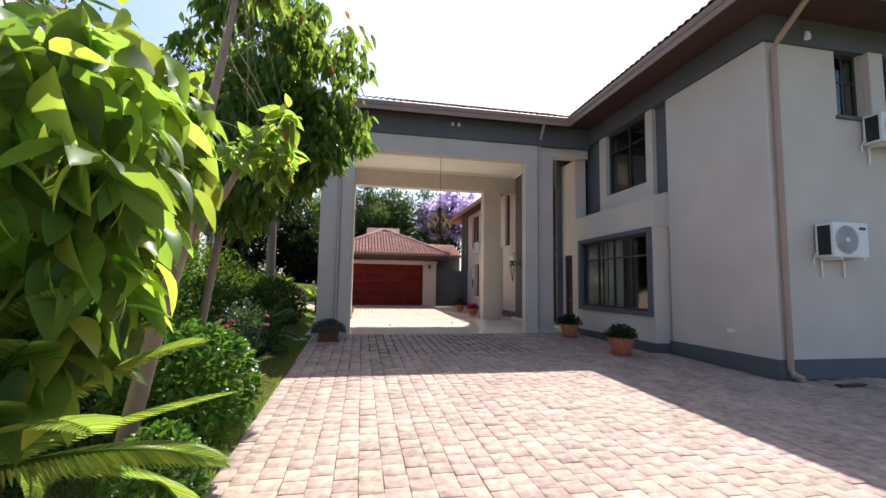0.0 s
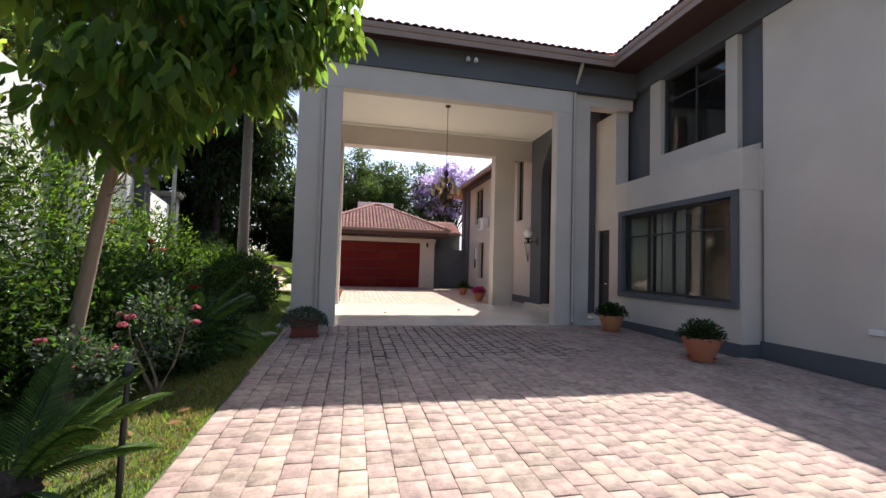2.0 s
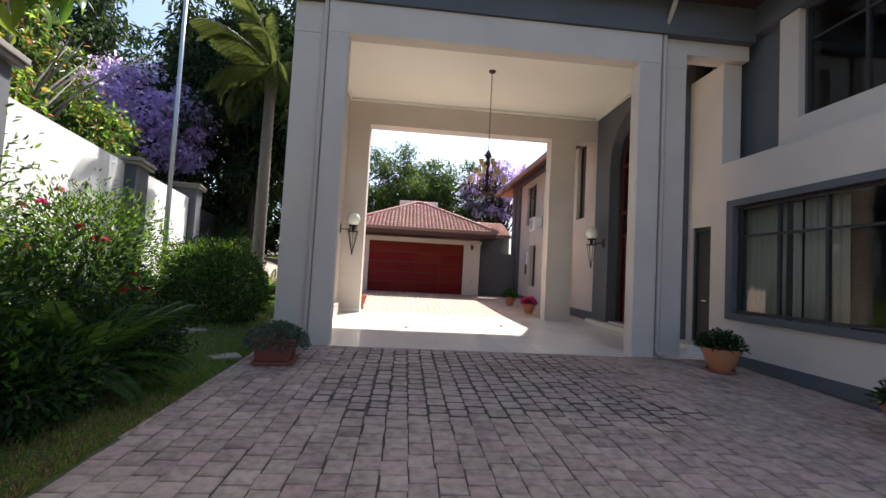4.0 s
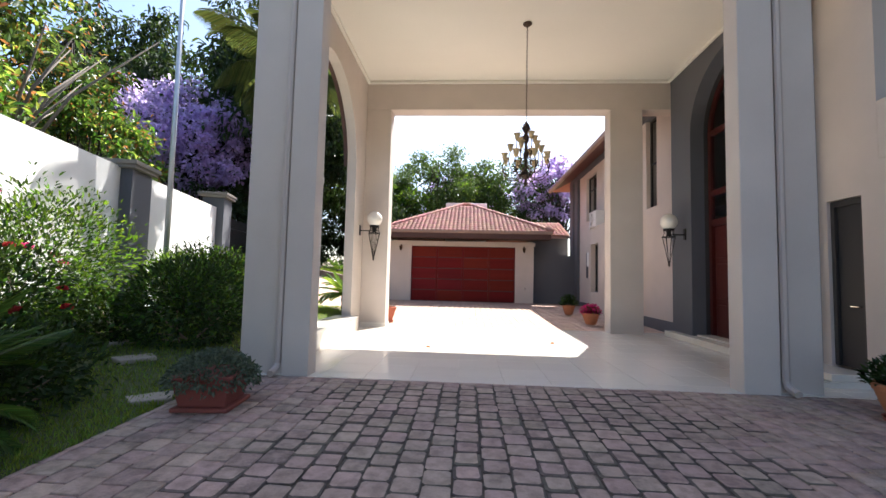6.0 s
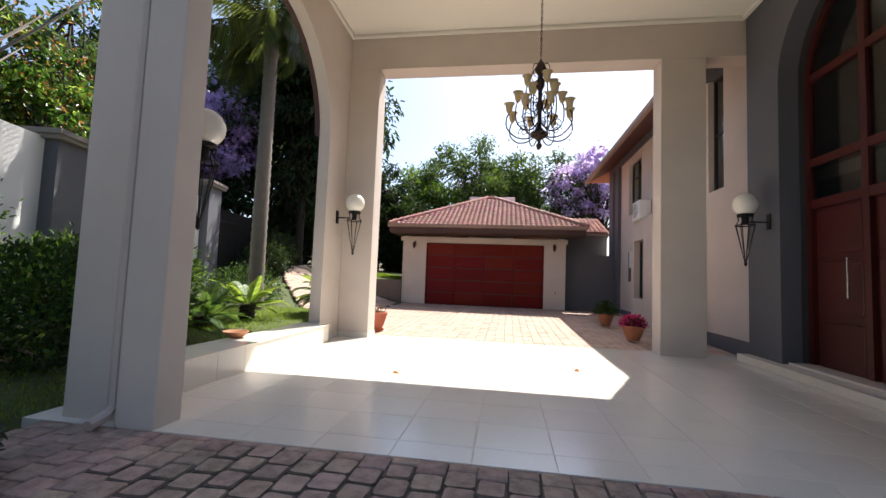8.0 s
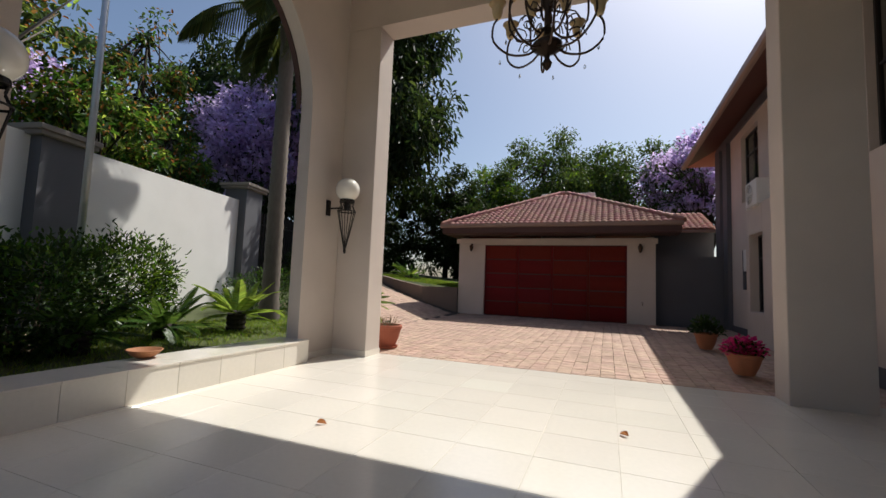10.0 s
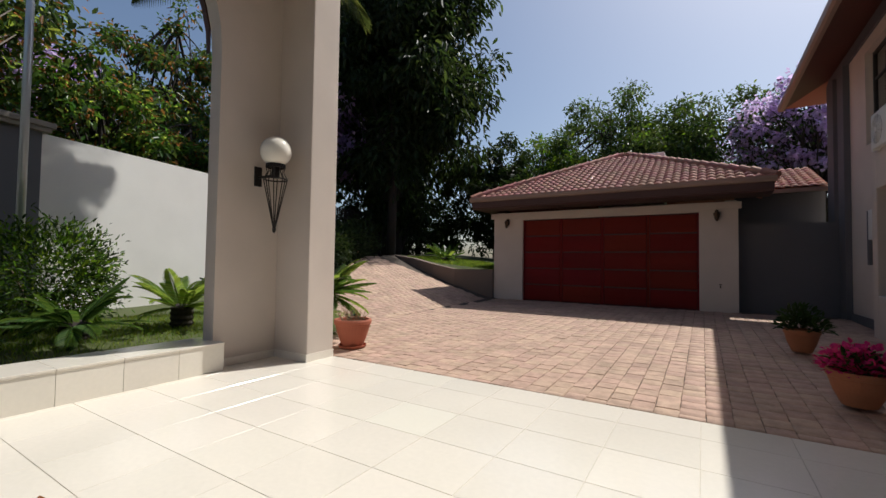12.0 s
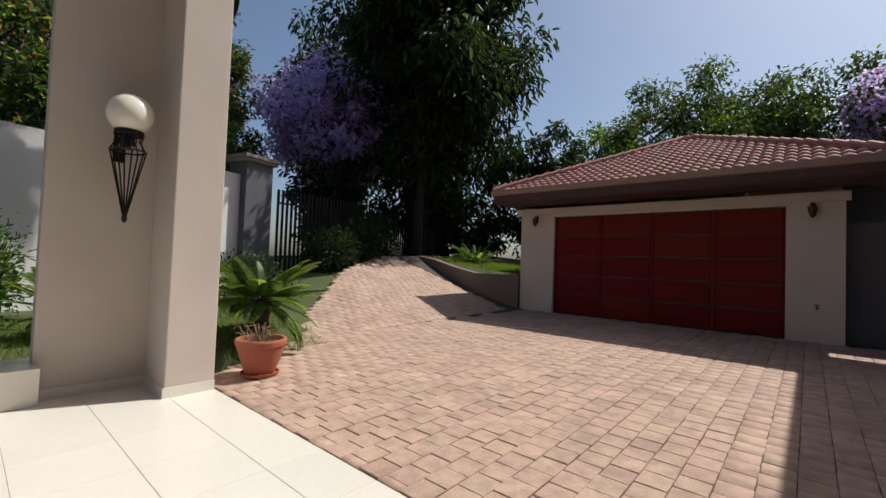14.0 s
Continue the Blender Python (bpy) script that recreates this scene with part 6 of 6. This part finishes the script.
for x, y, a in ((-1.10, 7.35, 30), (-1.28, 7.12, 110), (-1.02, 7.72, 200)):
    lf = leaf_mesh("fallen_leaf", np.array([[0.0, 0, 0.03]]), np.array([[1.0, 0, 0.1]]), np.array([[0.0, 0.1, 1]]), 0.13, 0.06, STRAW, fold=0.3, droop=0.2)
    lf.matrix_world = pose(x, y, float(ground_z(x, y)), 0, 0, a)
    tagged(lf, "pale dry leaf lying on the lawn", "leaf", "fallen leaves")

# ---- floor tiles of the porch ----
def slab_data(name, w, l, h, ch, material):
    """A flat piece with chamfered top edges, without its underside."""
    me = bpy.data.meshes.new(name)
    x, y = w / 2, l / 2
    v = [(-x, -y, -h), (x, -y, -h), (x, y, -h), (-x, y, -h), (-x, -y, -ch), (x, -y, -ch), (x, y, -ch), (-x, y, -ch), (-x + ch, -y + ch, 0), (x - ch, -y + ch, 0), (x - ch, y - ch, 0), (-x + ch, y - ch, 0)]
    f = [(8, 9, 10, 11)] + [(i, (i + 1) % 4, 4 + (i + 1) % 4, 4 + i) for i in range(4)] + [(4 + i, 4 + (i + 1) % 4, 8 + (i + 1) % 4, 8 + i) for i in range(4)]
    me.from_pydata(v, [], f)
    me.materials.append(material)
    return me


LIGHT_TILE = mat("pale_porcelain", (0.80, 0.76, 0.66), 0.18, 4, 0.03, 0.01, 25, stain=0.05)
xe = [PX0 + 0.004] + [2.04 + 0.6 * k for k in range(-4, 9)] + [7.70]
ye = [PY0] + [17.86 - 0.575 * k for k in range(8, -2, -1)] + [PY1]
ye = sorted(set(round(v, 3) for v in ye))
cache = {}
for xa, xb in zip(xe, xe[1:]):
    for ya, yb in zip(ye, ye[1:]):
        key = (round(xb - xa, 3), round(yb - ya, 3), 17.2 < ya < 17.4 and 2.0 < xa < 2.1)
        if key not in cache:
            cache[key] = slab_data("floor_tile", key[0] - 0.004, key[1] - 0.004, 0.02, 0.0015, LIGHT_TILE if key[2] else TILE)
        o = new("floor_tile", cache[key])
        o.parent = porch_floor
        o.location = ((xa + xb) / 2, (ya + yb) / 2, 0.0)
# cladding of the garden kerb wall
for k in range(8):
    ya, yb = 13.41 + k * 0.52, min(13.41 + (k + 1) * 0.52, 17.56)
    if yb - ya < 0.05:
        continue
    o = part("kerb_tile", boxes((-0.461, -0.442, ya + 0.002, yb - 0.002, 0.0, 0.312), bevel=0.0015), TILE, kerb)
    o = part("coping_tile", boxes((-1.0, -0.43, ya + 0.002, yb - 0.002, 0.314, 0.336), bevel=0.002), TILE, kerb)

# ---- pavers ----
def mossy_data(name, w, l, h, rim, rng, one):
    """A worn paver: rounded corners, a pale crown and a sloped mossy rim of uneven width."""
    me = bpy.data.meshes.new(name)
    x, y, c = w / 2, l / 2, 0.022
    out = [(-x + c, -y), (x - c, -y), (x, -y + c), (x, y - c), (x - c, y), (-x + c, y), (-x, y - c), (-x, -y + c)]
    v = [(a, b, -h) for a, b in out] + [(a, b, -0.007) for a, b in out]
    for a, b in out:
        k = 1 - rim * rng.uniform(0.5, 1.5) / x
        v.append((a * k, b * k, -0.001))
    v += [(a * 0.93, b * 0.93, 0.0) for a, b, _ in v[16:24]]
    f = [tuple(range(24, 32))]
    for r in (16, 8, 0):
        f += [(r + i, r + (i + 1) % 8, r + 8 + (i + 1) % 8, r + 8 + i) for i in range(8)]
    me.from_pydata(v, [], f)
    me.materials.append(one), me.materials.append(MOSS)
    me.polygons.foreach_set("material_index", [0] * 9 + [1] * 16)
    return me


def pave(parent, x0, x1, y0, y1, left, inside, near, seed, one, mass, worn, w=0.205, l=0.212):
    """Columns of square pavers in broken bond, along y; worn(y) widens the joints, 0 to 1."""
    rng = np.random.default_rng(seed)
    kinds = [slab_data("paver", w - 0.004 - 0.0022 * k, l - 0.004 - 0.0036 * k, 0.04, 0.003 + 0.0016 * k, one) for k in range(6)]
    mossy = [mossy_data("paver", w - 0.006, l - 0.008, 0.04, 0.004 + 0.0032 * (k % 6), rng, one) for k in range(18)]
    big = slab_data("paver_src", w - 0.003, l - 0.003, 0.04, 0.004, one)
    src = np.array([v.co[:] for v in big.vertices])
    fac = np.array([p.vertices[:] for p in big.polygons])
    V, F, made = [], [], 0
    nc = int((x1 - x0) / w) + 1
    for c in range(nc):
        x = x0 + (c + 0.5) * w
        shift = (0.5 if c % 2 else 0.0) * l + rng.uniform(-0.12, 0.12) * l
        for r in range(-1, int((y1 - y0) / l) + 1):
            y = y0 + (r + 0.5) * l + shift
            ya, yb = max(y - l / 2, y0), min(y + l / 2, y1)
            if yb - ya < 0.03 or not inside(x, (ya + yb) / 2):
                continue
            xa = max(x - w / 2, left(y))
            if x + w / 2 - xa < 0.03:
                continue
            cut = (x + w / 2 - xa) / w < 0.99 or (yb - ya) / l < 0.99
            sx, sy = (x + w / 2 - xa) / w, (yb - ya) / l
            px, y = (xa + x + w / 2) / 2, (ya + yb) / 2
            z = float(paved_z(x, y)) + rng.normal() * 0.0018
            gx_ = float(paved_z(x + 0.1, y) - paved_z(x - 0.1, y)) / 0.2
            gy_ = float(paved_z(x, y + 0.1) - paved_z(x, y - 0.1)) / 0.2
            ta, tb, tc = gy_ + rng.normal() * 0.004, -gx_ + rng.normal() * 0.004, rng.normal() * 0.015
            if near(x, y) and made < 300 and not cut:
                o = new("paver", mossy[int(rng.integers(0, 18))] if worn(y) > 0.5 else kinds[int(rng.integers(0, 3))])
                o.parent = parent
                o.location, o.rotation_euler = (x + rng.uniform(-0.004, 0.004) * (0.5 + worn(y)), y, z), (ta, tb, tc * (1 + worn(y)))
                made += 1
            else:
                co, si = math.cos(tc), math.sin(tc)
                k, m = 1 - rng.uniform(0, 0.02) - rng.uniform(0.01, 0.06) * worn(y), 1 - rng.uniform(0, 0.03) - rng.uniform(0.02, 0.08) * worn(y)
                px += rng.uniform(-0.005, 0.005) * (0.5 + worn(y))
                P = src * np.array([k * sx, m * sy, 1])
                Q = np.stack([co * P[:, 0] - si * P[:, 1], si * P[:, 0] + co * P[:, 1], P[:, 2]], 1)
                Q[:, 2] += ta * Q[:, 1] - tb * Q[:, 0]
                F.append(fac + len(V) * len(src))
                V.append(Q + np.array([px, y, z]))
    o = array_part("pavers", np.concatenate(V), np.concatenate(F), mass, parent)
    o["kind"] = "stuff"


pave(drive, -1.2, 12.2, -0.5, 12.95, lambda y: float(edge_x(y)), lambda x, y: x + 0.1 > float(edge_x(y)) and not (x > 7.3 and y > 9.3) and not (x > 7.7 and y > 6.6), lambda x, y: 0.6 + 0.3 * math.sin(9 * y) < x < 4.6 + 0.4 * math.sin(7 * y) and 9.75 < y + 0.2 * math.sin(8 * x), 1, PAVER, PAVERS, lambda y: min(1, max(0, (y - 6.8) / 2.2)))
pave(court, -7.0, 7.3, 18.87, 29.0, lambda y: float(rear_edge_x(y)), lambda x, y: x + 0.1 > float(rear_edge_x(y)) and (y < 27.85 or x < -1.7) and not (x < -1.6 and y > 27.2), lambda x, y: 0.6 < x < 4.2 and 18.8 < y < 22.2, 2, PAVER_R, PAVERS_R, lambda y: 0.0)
